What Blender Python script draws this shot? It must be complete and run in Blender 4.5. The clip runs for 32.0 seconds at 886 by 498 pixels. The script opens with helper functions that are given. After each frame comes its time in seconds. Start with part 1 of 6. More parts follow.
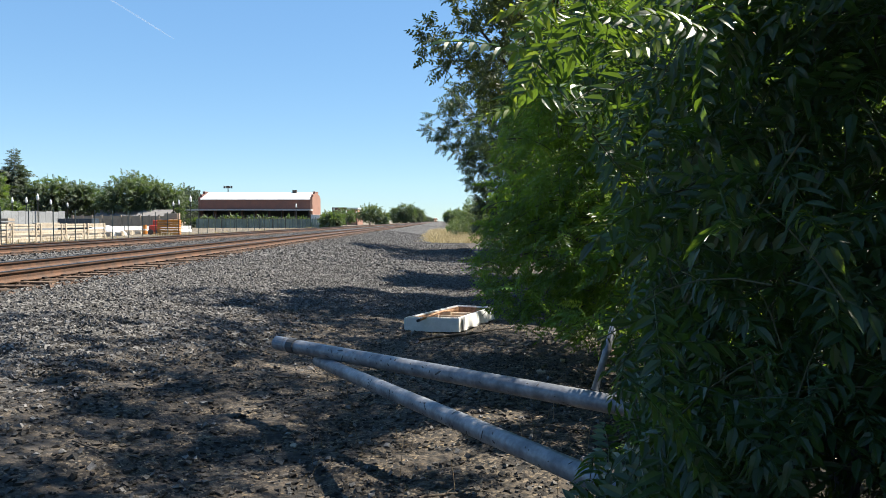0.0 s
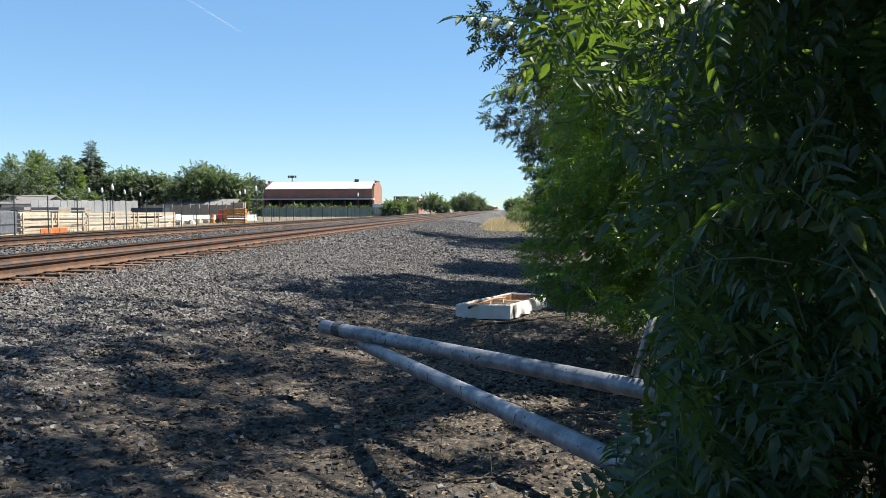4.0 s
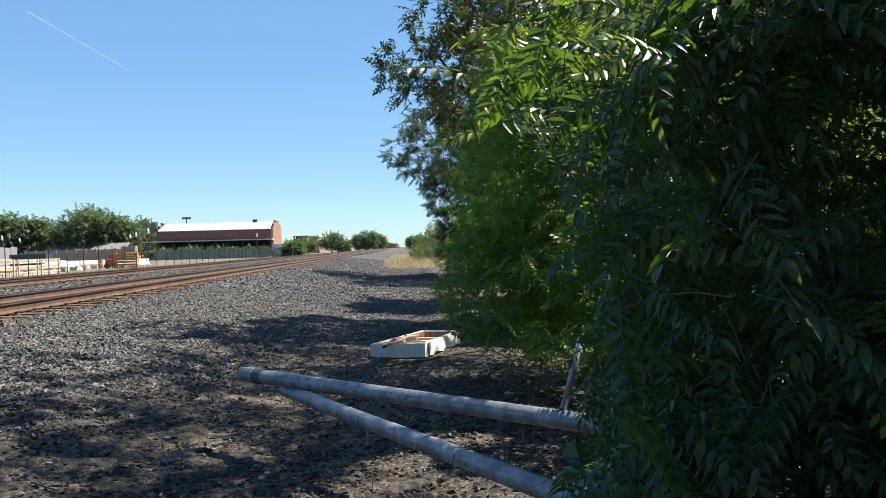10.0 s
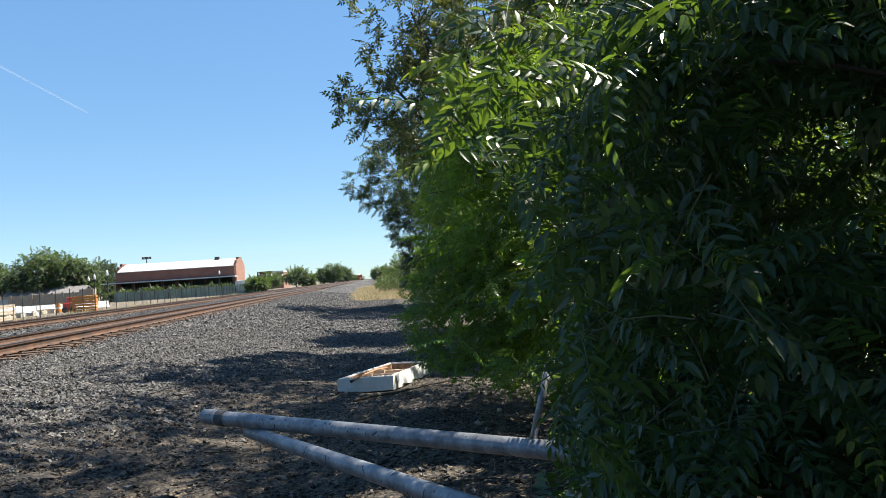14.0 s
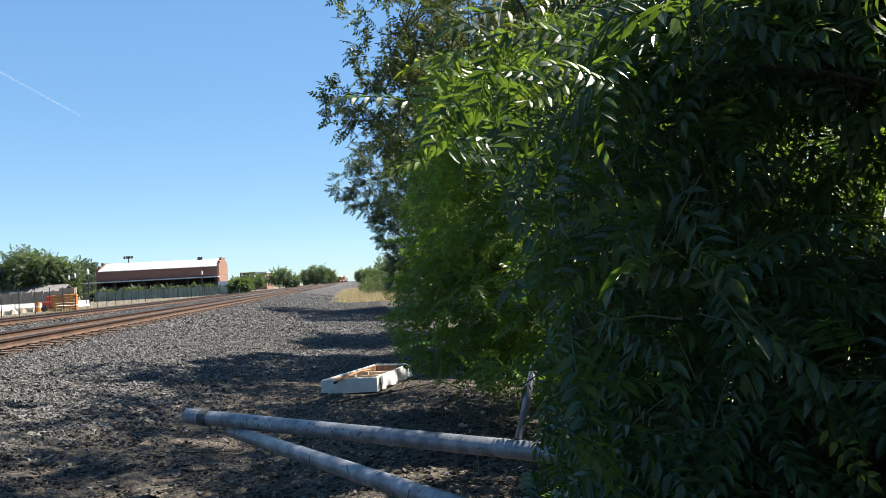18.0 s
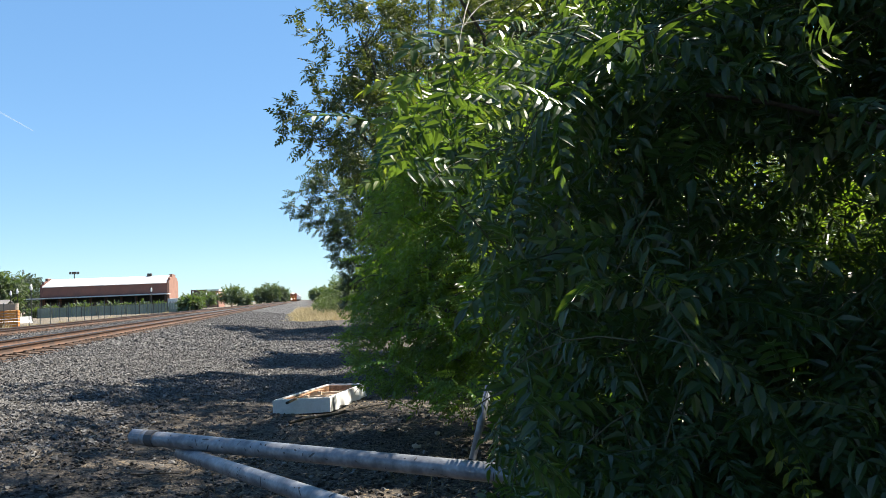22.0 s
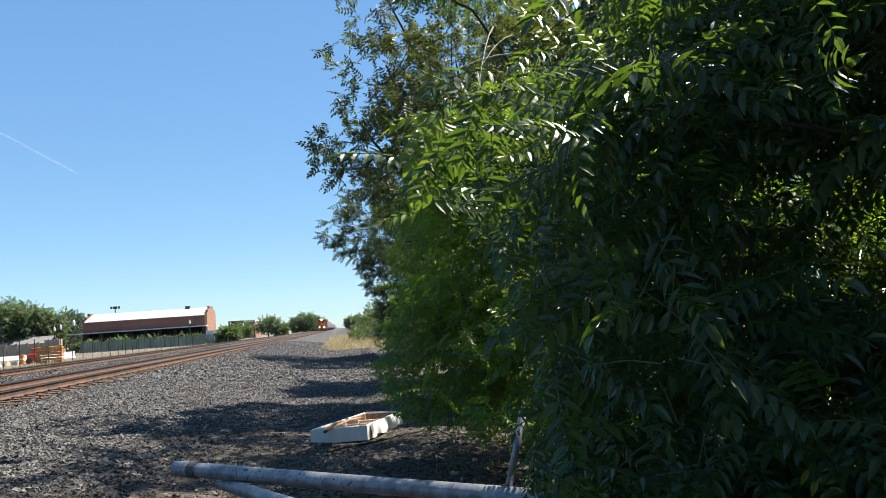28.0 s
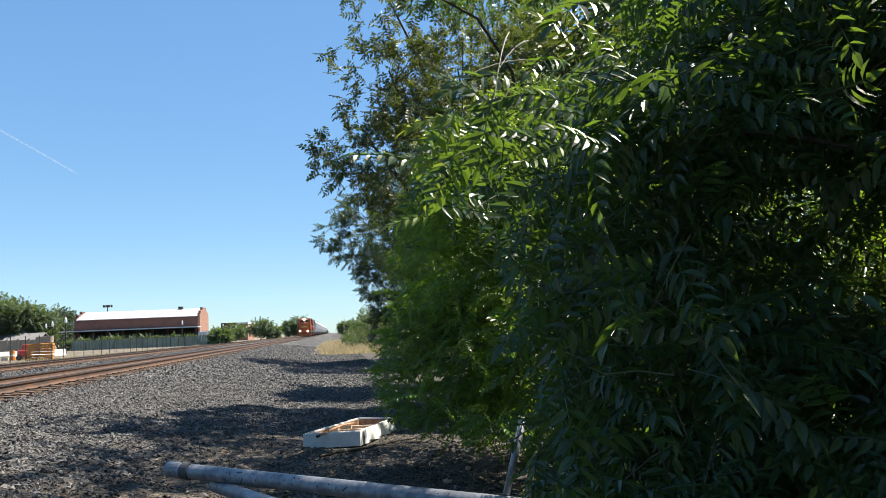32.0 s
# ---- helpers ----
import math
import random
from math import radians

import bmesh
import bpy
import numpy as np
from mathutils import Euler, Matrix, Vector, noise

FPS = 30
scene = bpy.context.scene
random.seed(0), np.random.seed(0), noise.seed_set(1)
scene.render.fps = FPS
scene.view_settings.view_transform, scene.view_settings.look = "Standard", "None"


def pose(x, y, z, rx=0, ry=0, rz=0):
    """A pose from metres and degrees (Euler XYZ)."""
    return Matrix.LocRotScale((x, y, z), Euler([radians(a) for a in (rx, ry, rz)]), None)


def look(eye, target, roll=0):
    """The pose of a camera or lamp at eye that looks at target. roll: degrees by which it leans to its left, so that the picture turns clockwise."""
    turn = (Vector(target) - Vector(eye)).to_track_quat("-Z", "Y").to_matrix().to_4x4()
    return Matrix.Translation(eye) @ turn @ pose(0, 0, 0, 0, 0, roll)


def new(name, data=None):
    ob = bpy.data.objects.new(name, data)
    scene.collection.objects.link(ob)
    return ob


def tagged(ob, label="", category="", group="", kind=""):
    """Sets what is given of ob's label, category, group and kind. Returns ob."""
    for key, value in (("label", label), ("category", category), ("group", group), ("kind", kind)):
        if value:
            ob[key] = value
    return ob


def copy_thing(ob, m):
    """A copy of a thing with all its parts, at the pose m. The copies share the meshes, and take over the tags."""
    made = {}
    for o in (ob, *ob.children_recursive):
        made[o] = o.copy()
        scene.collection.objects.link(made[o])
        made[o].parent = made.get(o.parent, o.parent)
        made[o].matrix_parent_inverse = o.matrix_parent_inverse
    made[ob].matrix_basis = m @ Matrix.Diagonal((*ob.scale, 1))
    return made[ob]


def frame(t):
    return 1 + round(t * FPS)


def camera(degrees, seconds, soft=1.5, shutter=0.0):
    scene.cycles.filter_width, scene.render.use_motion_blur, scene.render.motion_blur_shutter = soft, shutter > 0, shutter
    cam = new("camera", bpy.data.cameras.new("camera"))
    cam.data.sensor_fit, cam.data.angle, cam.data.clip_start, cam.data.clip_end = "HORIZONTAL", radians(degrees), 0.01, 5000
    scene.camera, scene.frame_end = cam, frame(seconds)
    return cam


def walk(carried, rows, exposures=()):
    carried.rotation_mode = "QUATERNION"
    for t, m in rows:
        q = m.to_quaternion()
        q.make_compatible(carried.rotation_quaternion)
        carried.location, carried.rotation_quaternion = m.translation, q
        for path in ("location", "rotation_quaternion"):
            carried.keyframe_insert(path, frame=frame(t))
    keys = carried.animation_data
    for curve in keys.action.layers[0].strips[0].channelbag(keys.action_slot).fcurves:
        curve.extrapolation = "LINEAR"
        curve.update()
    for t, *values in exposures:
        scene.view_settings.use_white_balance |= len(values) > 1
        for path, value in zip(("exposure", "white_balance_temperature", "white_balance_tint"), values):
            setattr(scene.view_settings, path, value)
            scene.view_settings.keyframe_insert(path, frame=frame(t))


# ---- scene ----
cam = camera(61.5, 32.0, soft=0.5)
# seconds, metres from the first eye (x, y, z), degrees (yaw, pitch, roll); the tracks run along +y
EYE = 1.5
ROWS = [
    (0.0, 0.000, 0.000, 0.000, -0.130, -2.150, -0.000),
    (0.5, 0.008, 0.010, -0.003, 0.349, -2.701, -0.004),
    (1.0, 0.007, 0.015, -0.007, 0.219, -3.009, -0.055),
    (1.5, 0.005, 0.020, -0.006, 0.813, -3.045, 0.029),
    (2.0, -0.004, 0.013, -0.011, 0.838, -2.575, 0.480),
    (2.5, -0.040, 0.001, -0.011, 0.772, -2.742, 0.483),
    (3.0, 0.039, 0.000, -0.021, 1.852, -2.988, 0.949),
    (3.5, 0.136, 0.009, -0.030, 4.603, -3.192, -0.054),
    (5.5, 0.058, 0.046, -0.007, 3.811, -1.676, 0.907),
    (6.0, 0.053, 0.070, -0.003, 3.818, -1.528, 1.266),
    (6.5, 0.046, 0.029, -0.003, 4.028, -1.658, 1.339),
    (7.0, -0.020, 0.019, -0.004, 4.655, -1.779, 1.441),
    (7.5, -0.088, 0.002, -0.006, 4.386, -1.839, 1.744),
    (8.0, -0.083, -0.003, -0.001, 4.720, -1.533, 1.683),
    (8.5, -0.037, -0.010, -0.013, 4.543, -1.225, 1.397),
    (9.0, 0.001, 0.001, -0.013, 1.803, -1.462, 0.539),
    (9.5, 0.005, 0.015, -0.004, -0.408, -0.766, 1.071),
    (10.0, -0.014, -0.018, -0.006, -3.016, -0.256, 1.543),
    (10.5, -0.034, -0.014, -0.009, -3.803, -0.057, 1.995),
    (11.0, -0.057, -0.003, -0.006, -5.289, 0.376, 2.557),
    (11.5, -0.022, 0.001, -0.006, -5.290, 0.656, 2.507),
    (12.0, 0.006, 0.009, -0.007, -4.948, 0.935, 2.350),
    (12.5, 0.014, 0.011, -0.005, -4.974, 1.046, 2.685),
    (13.0, 0.009, 0.016, -0.002, -5.216, 1.415, 3.086),
    (13.5, 0.004, 0.012, -0.002, -5.598, 1.513, 3.590),
    (14.0, 0.005, 0.013, -0.001, -5.662, 1.893, 3.765),
    (14.5, 0.003, 0.015, 0.000, -5.723, 1.966, 3.735),
    (16.5, 0.003, 0.014, -0.006, -5.965, 1.821, 3.598),
    (17.0, -0.011, 0.005, -0.008, -5.983, 1.823, 3.432),
    (17.5, -0.014, 0.001, -0.009, -6.664, 1.920, 3.053),
    (18.0, -0.012, 0.009, -0.013, -6.887, 2.065, 3.087),
    (18.5, -0.017, 0.018, -0.023, -8.129, 1.918, 3.135),
    (19.0, -0.008, 0.022, -0.021, -9.133, 1.898, 3.109),
    (19.5, -0.010, 0.016, -0.014, -9.703, 2.029, 3.059),
    (20.0, -0.004, 0.011, -0.015, -9.460, 2.266, 3.254),
    (20.5, -0.007, 0.000, -0.011, -9.520, 2.578, 3.325),
    (21.0, -0.010, 0.004, -0.005, -9.693, 3.048, 3.340),
    (21.5, -0.017, 0.005, -0.015, -10.329, 3.340, 2.734),
    (22.0, -0.019, 0.002, -0.013, -10.332, 3.418, 2.472),
    (22.5, -0.013, 0.005, -0.002, -9.422, 3.756, 2.906),
    (23.0, -0.012, 0.003, -0.001, -9.581, 3.911, 3.216),
    (23.5, -0.025, -0.010, -0.008, -9.311, 4.159, 3.411),
    (24.0, -0.028, -0.020, -0.013, -9.193, 4.337, 3.421),
    (24.5, -0.024, -0.026, -0.010, -8.943, 4.589, 3.340),
    (25.0, -0.026, -0.041, -0.005, -7.776, 4.878, 3.173),
    (25.5, -0.024, -0.044, -0.006, -7.388, 5.090, 2.929),
    (27.5, -0.025, -0.066, -0.008, -7.757, 5.418, 3.674),
    (28.0, -0.012, -0.056, -0.004, -7.665, 5.487, 3.987),
    (28.5, -0.000, -0.051, -0.007, -7.551, 5.654, 4.244),
    (29.0, -0.022, -0.046, -0.002, -7.702, 6.206, 4.419),
    (29.5, -0.014, -0.043, -0.011, -7.423, 6.534, 4.425),
    (30.0, -0.025, -0.041, -0.010, -7.461, 6.559, 4.004),
    (30.5, -0.028, -0.043, -0.012, -7.613, 6.475, 3.784),
    (31.0, -0.028, -0.039, -0.019, -7.430, 6.026, 2.807),
    (31.5, -0.050, -0.027, -0.012, -7.798, 5.934, 2.765),
    (32.0, -0.052, -0.031, -0.009, -8.190, 6.045, 2.419),
]
walk(cam, [(t, pose(x, y, EYE + z, 90 + pitch, roll, yaw)) for t, x, y, z, yaw, pitch, roll in ROWS],
     exposures=[(t, stops, 7000.0, 10.0) for t, stops in ((0.0, 1.4), (8.0, 1.38), (10.0, 1.4), (18.0, 1.42), (19.0, 1.60), (20.0, 1.66), (21.0, 1.48), (22.0, 1.52), (23.0, 1.45), (24.0, 1.48), (26.0, 1.42), (32.0, 1.4))])

# ---- light ----
SUN_DIR = Vector((0.52, 0.17, 0.84)).normalized()
world = bpy.data.worlds.new("sky")
scene.world = world
world.use_nodes = True
wn = world.node_tree
sky = wn.nodes.new("ShaderNodeTexSky")
sky.sky_type, sky.sun_disc = "NISHITA", False
sky.sun_elevation = math.asin(SUN_DIR.z)
sky.sun_rotation = math.atan2(SUN_DIR.x, SUN_DIR.y)
sky.air_density, sky.dust_density, sky.ozone_density = 0.85, 0.0, 1.6
wn.nodes["Background"].inputs["Strength"].default_value = 0.144
rich = wn.nodes.new("ShaderNodeHueSaturation")
rich.inputs["Saturation"].default_value = 1.62
soft_sky = wn.nodes.new("ShaderNodeGamma")
soft_sky.inputs["Gamma"].default_value = 0.45
wn.links.new(sky.outputs["Color"], soft_sky.inputs["Color"])
wn.links.new(soft_sky.outputs["Color"], rich.inputs["Color"])
tint = wn.nodes.new("ShaderNodeMix")
tint.data_type, tint.blend_type = "RGBA", "MULTIPLY"
tint.inputs["Factor"].default_value, tint.inputs["B"].default_value = 1.0, (0.72, 0.99, 1.25, 1)
wn.links.new(rich.outputs["Color"], tint.inputs["A"])
wn.links.new(tint.outputs["Result"], wn.nodes["Background"].inputs["Color"])
sun = new("sun", bpy.data.lights.new("sun", "SUN"))
sun.data.energy, sun.data.angle, sun.data.color = 5.0, radians(0.53), (1.0, 0.95, 0.87)
sun.matrix_world = look(SUN_DIR * 100, (0, 0, 0))


# ---- materials ----
def mat(name, color, rough=0.7, metal=0.0, var=0.25, scale=6.0, bump=0.2, fine=60.0, color2=None, spread=0.0, spec=0.5, coords="Object", stretch=(1, 1, 1), bumpdist=0.02):
    """A surface with mottling at two scales, fine relief and a spread from piece to piece."""
    m = bpy.data.materials.new(name)
    m.use_nodes = True
    t = m.node_tree
    b = t.nodes["Principled BSDF"]
    co = t.nodes.new("ShaderNodeTexCoord")
    mp = t.nodes.new("ShaderNodeMapping")
    mp.inputs["Scale"].default_value = stretch
    t.links.new(co.outputs[coords], mp.inputs["Vector"])
    n1 = t.nodes.new("ShaderNodeTexNoise")
    n1.inputs["Scale"].default_value, n1.inputs["Detail"].default_value = scale, 5
    n2 = t.nodes.new("ShaderNodeTexNoise")
    n2.inputs["Scale"].default_value, n2.inputs["Detail"].default_value = fine, 3
    for n in (n1, n2):
        t.links.new(mp.outputs[0], n.inputs["Vector"])
    mix = t.nodes.new("ShaderNodeMix")
    mix.data_type = "RGBA"
    c2 = color2 or tuple(c * (1 - var) for c in color)
    mix.inputs["A"].default_value, mix.inputs["B"].default_value = (*color, 1), (*c2, 1)
    ramp = t.nodes.new("ShaderNodeMapRange")
    ramp.inputs["From Min"].default_value, ramp.inputs["From Max"].default_value = 0.38, 0.62
    t.links.new(n1.outputs["Fac"], ramp.inputs["Value"])
    t.links.new(ramp.outputs["Result"], mix.inputs["Factor"])
    hsv = t.nodes.new("ShaderNodeHueSaturation")
    t.links.new(mix.outputs["Result"], hsv.inputs["Color"])
    v2 = t.nodes.new("ShaderNodeMapRange")
    v2.inputs["From Min"].default_value, v2.inputs["From Max"].default_value = 0.3, 0.7
    v2.inputs["To Min"].default_value, v2.inputs["To Max"].default_value = 0.82 * (1 - var * 0.6), 0.82 * (1 + var * 0.6)
    t.links.new(n2.outputs["Fac"], v2.inputs["Value"])
    last = v2.outputs["Result"]
    if spread:
        oi, geo = t.nodes.new("ShaderNodeObjectInfo"), t.nodes.new("ShaderNodeNewGeometry")
        ad = t.nodes.new("ShaderNodeMath")
        ad.operation = "ADD"
        t.links.new(oi.outputs["Random"], ad.inputs[0])
        t.links.new(geo.outputs["Random Per Island"], ad.inputs[1])
        fr = t.nodes.new("ShaderNodeMath")
        fr.operation = "FRACT"
        t.links.new(ad.outputs[0], fr.inputs[0])
        sp = t.nodes.new("ShaderNodeMapRange")
        sp.inputs["To Min"].default_value, sp.inputs["To Max"].default_value = 1 - spread, 1 + spread
        t.links.new(fr.outputs[0], sp.inputs["Value"])
        mu = t.nodes.new("ShaderNodeMath")
        mu.operation = "MULTIPLY"
        t.links.new(sp.outputs["Result"], mu.inputs[0])
        t.links.new(last, mu.inputs[1])
        last = mu.outputs[0]
    t.links.new(last, hsv.inputs["Value"])
    t.links.new(hsv.outputs["Color"], b.inputs["Base Color"])
    b.inputs["Roughness"].default_value, b.inputs["Metallic"].default_value = rough, metal
    b.inputs["Specular IOR Level"].default_value = spec
    if bump:
        bp = t.nodes.new("ShaderNodeBump")
        bp.inputs["Strength"].default_value, bp.inputs["Distance"].default_value = bump, bumpdist
        t.links.new(n2.outputs["Fac"], bp.inputs["Height"])
        t.links.new(bp.outputs[0], b.inputs["Normal"])
    return m


def leaf_mat(name, color, color2, trans=0.35, rough=0.42, spread=0.35, light=(0.25, 0.42, 0.03), hue=0.02):
    """Leaves: a glossy face, light that shines through, and a spread of tone from leaflet to leaflet."""
    m = bpy.data.materials.new(name)
    m.use_nodes = True
    t = m.node_tree
    b = t.nodes["Principled BSDF"]
    geo, oi = t.nodes.new("ShaderNodeNewGeometry"), t.nodes.new("ShaderNodeObjectInfo")
    mix = t.nodes.new("ShaderNodeMix")
    mix.data_type = "RGBA"
    mix.inputs["A"].default_value, mix.inputs["B"].default_value = (*color, 1), (*color2, 1)
    ad, fr = t.nodes.new("ShaderNodeMath"), t.nodes.new("ShaderNodeMath")
    ad.operation, fr.operation = "ADD", "FRACT"
    t.links.new(geo.outputs["Random Per Island"], ad.inputs[0])
    t.links.new(oi.outputs["Random"], ad.inputs[1])
    t.links.new(ad.outputs[0], fr.inputs[0])
    t.links.new(fr.outputs[0], mix.inputs["Factor"])
    no = t.nodes.new("ShaderNodeTexNoise")
    no.inputs["Scale"].default_value, no.inputs["Detail"].default_value = 1.6, 3
    co = t.nodes.new("ShaderNodeTexCoord")
    t.links.new(co.outputs["Object"], no.inputs["Vector"])
    hs = t.nodes.new("ShaderNodeHueSaturation")
    mr = t.nodes.new("ShaderNodeMapRange")
    mr.inputs["From Min"].default_value, mr.inputs["From Max"].default_value = 0.3, 0.7
    mr.inputs["To Min"].default_value, mr.inputs["To Max"].default_value = 0.78 * (1 - spread), 0.78 * (1 + spread)
    t.links.new(no.outputs["Fac"], mr.inputs["Value"])
    t.links.new(mr.outputs["Result"], hs.inputs["Value"])
    t.links.new(mix.outputs["Result"], hs.inputs["Color"])
    t.links.new(hs.outputs["Color"], b.inputs["Base Color"])
    b.inputs["Roughness"].default_value = rough
    b.inputs["Specular IOR Level"].default_value = 0.42
    tr = t.nodes.new("ShaderNodeBsdfTranslucent")
    tr.inputs["Color"].default_value = (*light, 1)
    sh = t.nodes.new("ShaderNodeMixShader")
    sh.inputs["Fac"].default_value = trans
    t.links.new(b.outputs[0], sh.inputs[1])
    t.links.new(tr.outputs[0], sh.inputs[2])
    t.links.new(sh.outputs[0], t.nodes["Material Output"].inputs["Surface"])
    return m


def glow_mat(name, color, strength):
    m = bpy.data.materials.new(name)
    m.use_nodes = True
    b = m.node_tree.nodes["Principled BSDF"]
    b.inputs["Base Color"].default_value = (*color, 1)
    b.inputs["Emission Color"].default_value = (*color, 1)
    b.inputs["Emission Strength"].default_value = strength
    return m


def ground_mat():
    """Grey ballast along the tracks, trodden soil with litter by the trees, darkened for their shade, dry grass soil
    beyond.
    """
    m = bpy.data.materials.new("gravel_ground")
    m.use_nodes = True
    t = m.node_tree
    b = t.nodes["Principled BSDF"]
    co = t.nodes.new("ShaderNodeTexCoord")
    vo = t.nodes.new("ShaderNodeTexVoronoi")
    vo.inputs["Scale"].default_value = 24.0
    vd = t.nodes.new("ShaderNodeTexVoronoi")
    vd.feature = "DISTANCE_TO_EDGE"
    vd.inputs["Scale"].default_value = 24.0
    big = t.nodes.new("ShaderNodeTexNoise")
    big.inputs["Scale"].default_value, big.inputs["Detail"].default_value = 0.45, 6
    mid = t.nodes.new("ShaderNodeTexNoise")
    mid.inputs["Scale"].default_value, mid.inputs["Detail"].default_value = 15.0, 8
    for n in (vo, vd, big, mid):
        t.links.new(co.outputs["Object"], n.inputs["Vector"])
    def mixer(fac, a, c):
        n = t.nodes.new("ShaderNodeMix")
        n.data_type = "RGBA"
        for s, v in (("Factor", fac), ("A", a), ("B", c)):
            if isinstance(v, (tuple, float)):
                n.inputs[s].default_value = (*v, 1) if isinstance(v, tuple) else v
            else:
                t.links.new(v, n.inputs[s])
        return n.outputs["Result"]
    def ranged(v, a, c, lo=0.0, hi=1.0):
        n = t.nodes.new("ShaderNodeMapRange")
        n.interpolation_type = "SMOOTHSTEP"
        for s, x in (("From Min", a), ("From Max", c), ("To Min", lo), ("To Max", hi)):
            n.inputs[s].default_value = x
        t.links.new(v, n.inputs["Value"])
        return n.outputs["Result"]
    sepc = t.nodes.new("ShaderNodeSeparateColor")
    t.links.new(vo.outputs["Color"], sepc.inputs["Color"])
    stone = mixer(ranged(sepc.outputs[0], 0.15, 1.0), (0.0165, 0.0158, 0.0154), (0.1688, 0.1628, 0.1537))
    # gaps between stones coloured dark, as crevice shade
    stone = mixer(ranged(vd.outputs["Distance"], 0.0, 0.09), (0.0225, 0.021, 0.0203), stone)
    # brown soil, its tones lowered further to carry the deep tree shade
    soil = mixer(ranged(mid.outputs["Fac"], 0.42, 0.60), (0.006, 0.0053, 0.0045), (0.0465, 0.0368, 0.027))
    bits = t.nodes.new("ShaderNodeTexVoronoi")
    bits.inputs["Scale"].default_value = 62.0
    t.links.new(co.outputs["Object"], bits.inputs["Vector"])
    bitc = t.nodes.new("ShaderNodeSeparateColor")
    t.links.new(bits.outputs["Color"], bitc.inputs["Color"])
    chip = mixer(bitc.outputs[2], (0.075, 0.0585, 0.0405), (0.1875, 0.15, 0.105))
    some = t.nodes.new("ShaderNodeMath")
    some.operation = "MULTIPLY"
    patch = t.nodes.new("ShaderNodeTexNoise")
    patch.inputs["Scale"].default_value, patch.inputs["Detail"].default_value = 3.1, 4
    t.links.new(co.outputs["Object"], patch.inputs["Vector"])
    t.links.new(ranged(bitc.outputs[1], 0.60, 0.85, 0, 0.85), some.inputs[0])
    t.links.new(ranged(patch.outputs["Fac"], 0.36, 0.56), some.inputs[1])
    soil = mixer(some.outputs[0], soil, chip)
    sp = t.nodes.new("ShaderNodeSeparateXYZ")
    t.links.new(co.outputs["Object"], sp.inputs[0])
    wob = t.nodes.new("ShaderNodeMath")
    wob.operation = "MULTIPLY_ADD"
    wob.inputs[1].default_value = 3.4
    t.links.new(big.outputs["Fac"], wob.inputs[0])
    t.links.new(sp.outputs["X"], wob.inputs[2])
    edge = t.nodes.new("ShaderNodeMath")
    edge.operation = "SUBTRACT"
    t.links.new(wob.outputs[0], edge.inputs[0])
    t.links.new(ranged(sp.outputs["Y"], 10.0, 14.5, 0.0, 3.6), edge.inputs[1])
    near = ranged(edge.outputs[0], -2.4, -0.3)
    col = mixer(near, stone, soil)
    stain = t.nodes.new("ShaderNodeMath")
    stain.operation = "MULTIPLY"
    t.links.new(ranged(sp.outputs["X"], -6.1, -5.75, 1.0, 0.0), stain.inputs[0])
    t.links.new(ranged(sp.outputs["X"], -8.8, -8.5, 0.0, 0.9), stain.inputs[1])
    col = mixer(stain.outputs[0], col, mixer(ranged(sepc.outputs[0], 0.1, 1.0), (0.0263, 0.0165, 0.012), (0.15, 0.0938, 0.0615)))
    far = ranged(sp.outputs["X"], -17.5, -16.0, 1.0, 0.0)
    dry = mixer(ranged(mid.outputs["Fac"], 0.4, 0.6), (0.225, 0.1875, 0.1312), (0.1575, 0.135, 0.0975))
    col = mixer(far, col, dry)
    t.links.new(col, b.inputs["Base Color"])
    b.inputs["Roughness"].default_value = 0.9
    bp = t.nodes.new("ShaderNodeBump")
    bp.inputs["Strength"].default_value, bp.inputs["Distance"].default_value = 0.9, 0.05
    ad = t.nodes.new("ShaderNodeMath")
    ad.operation = "ADD"
    peb = t.nodes.new("ShaderNodeMath")
    peb.operation = "MULTIPLY"
    tall = t.nodes.new("ShaderNodeMath")
    tall.operation = "MULTIPLY"
    t.links.new(ranged(vd.outputs["Distance"], 0.0, 0.10), tall.inputs[0])
    t.links.new(ranged(sepc.outputs[2], 0.0, 1.0, 0.35, 1.3), tall.inputs[1])
    t.links.new(tall.outputs[0], peb.inputs[0])
    t.links.new(ranged(edge.outputs[0], -2.4, -0.6, 1.0, 0.0), peb.inputs[1])
    t.links.new(peb.outputs[0], ad.inputs[0])
    t.links.new(mid.outputs["Fac"], ad.inputs[1])
    t.links.new(ad.outputs[0], bp.inputs["Height"])
    t.links.new(bp.outputs[0], b.inputs["Normal"])
    return m


GROUND = ground_mat()
STONE = mat("ballast_stone", (0.1386, 0.1347, 0.1309), 0.85, var=0.3, scale=20, fine=120, spread=0.75, bump=0.3, color2=(0.0847, 0.0824, 0.0809))
STONE_RUST = mat("rust_stained_stone", (0.127, 0.0708, 0.0423), 0.9, var=0.3, scale=14, fine=90, spread=0.6, color2=(0.0577, 0.0385, 0.0293))
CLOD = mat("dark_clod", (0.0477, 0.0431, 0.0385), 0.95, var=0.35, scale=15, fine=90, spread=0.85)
LITTER = mat("dry_leaf_litter", (0.2002, 0.1463, 0.0847), 0.8, var=0.4, scale=30, spread=0.5)
RAIL = mat("rusty_rail", (0.1463, 0.077, 0.0462), 0.8, 0.15, var=0.35, scale=3, fine=40, color2=(0.077, 0.0493, 0.037))
RAILTOP = mat("worn_rail_head", (0.077, 0.0732, 0.077), 0.38, 0.75, var=0.2, scale=4, bump=0.05)
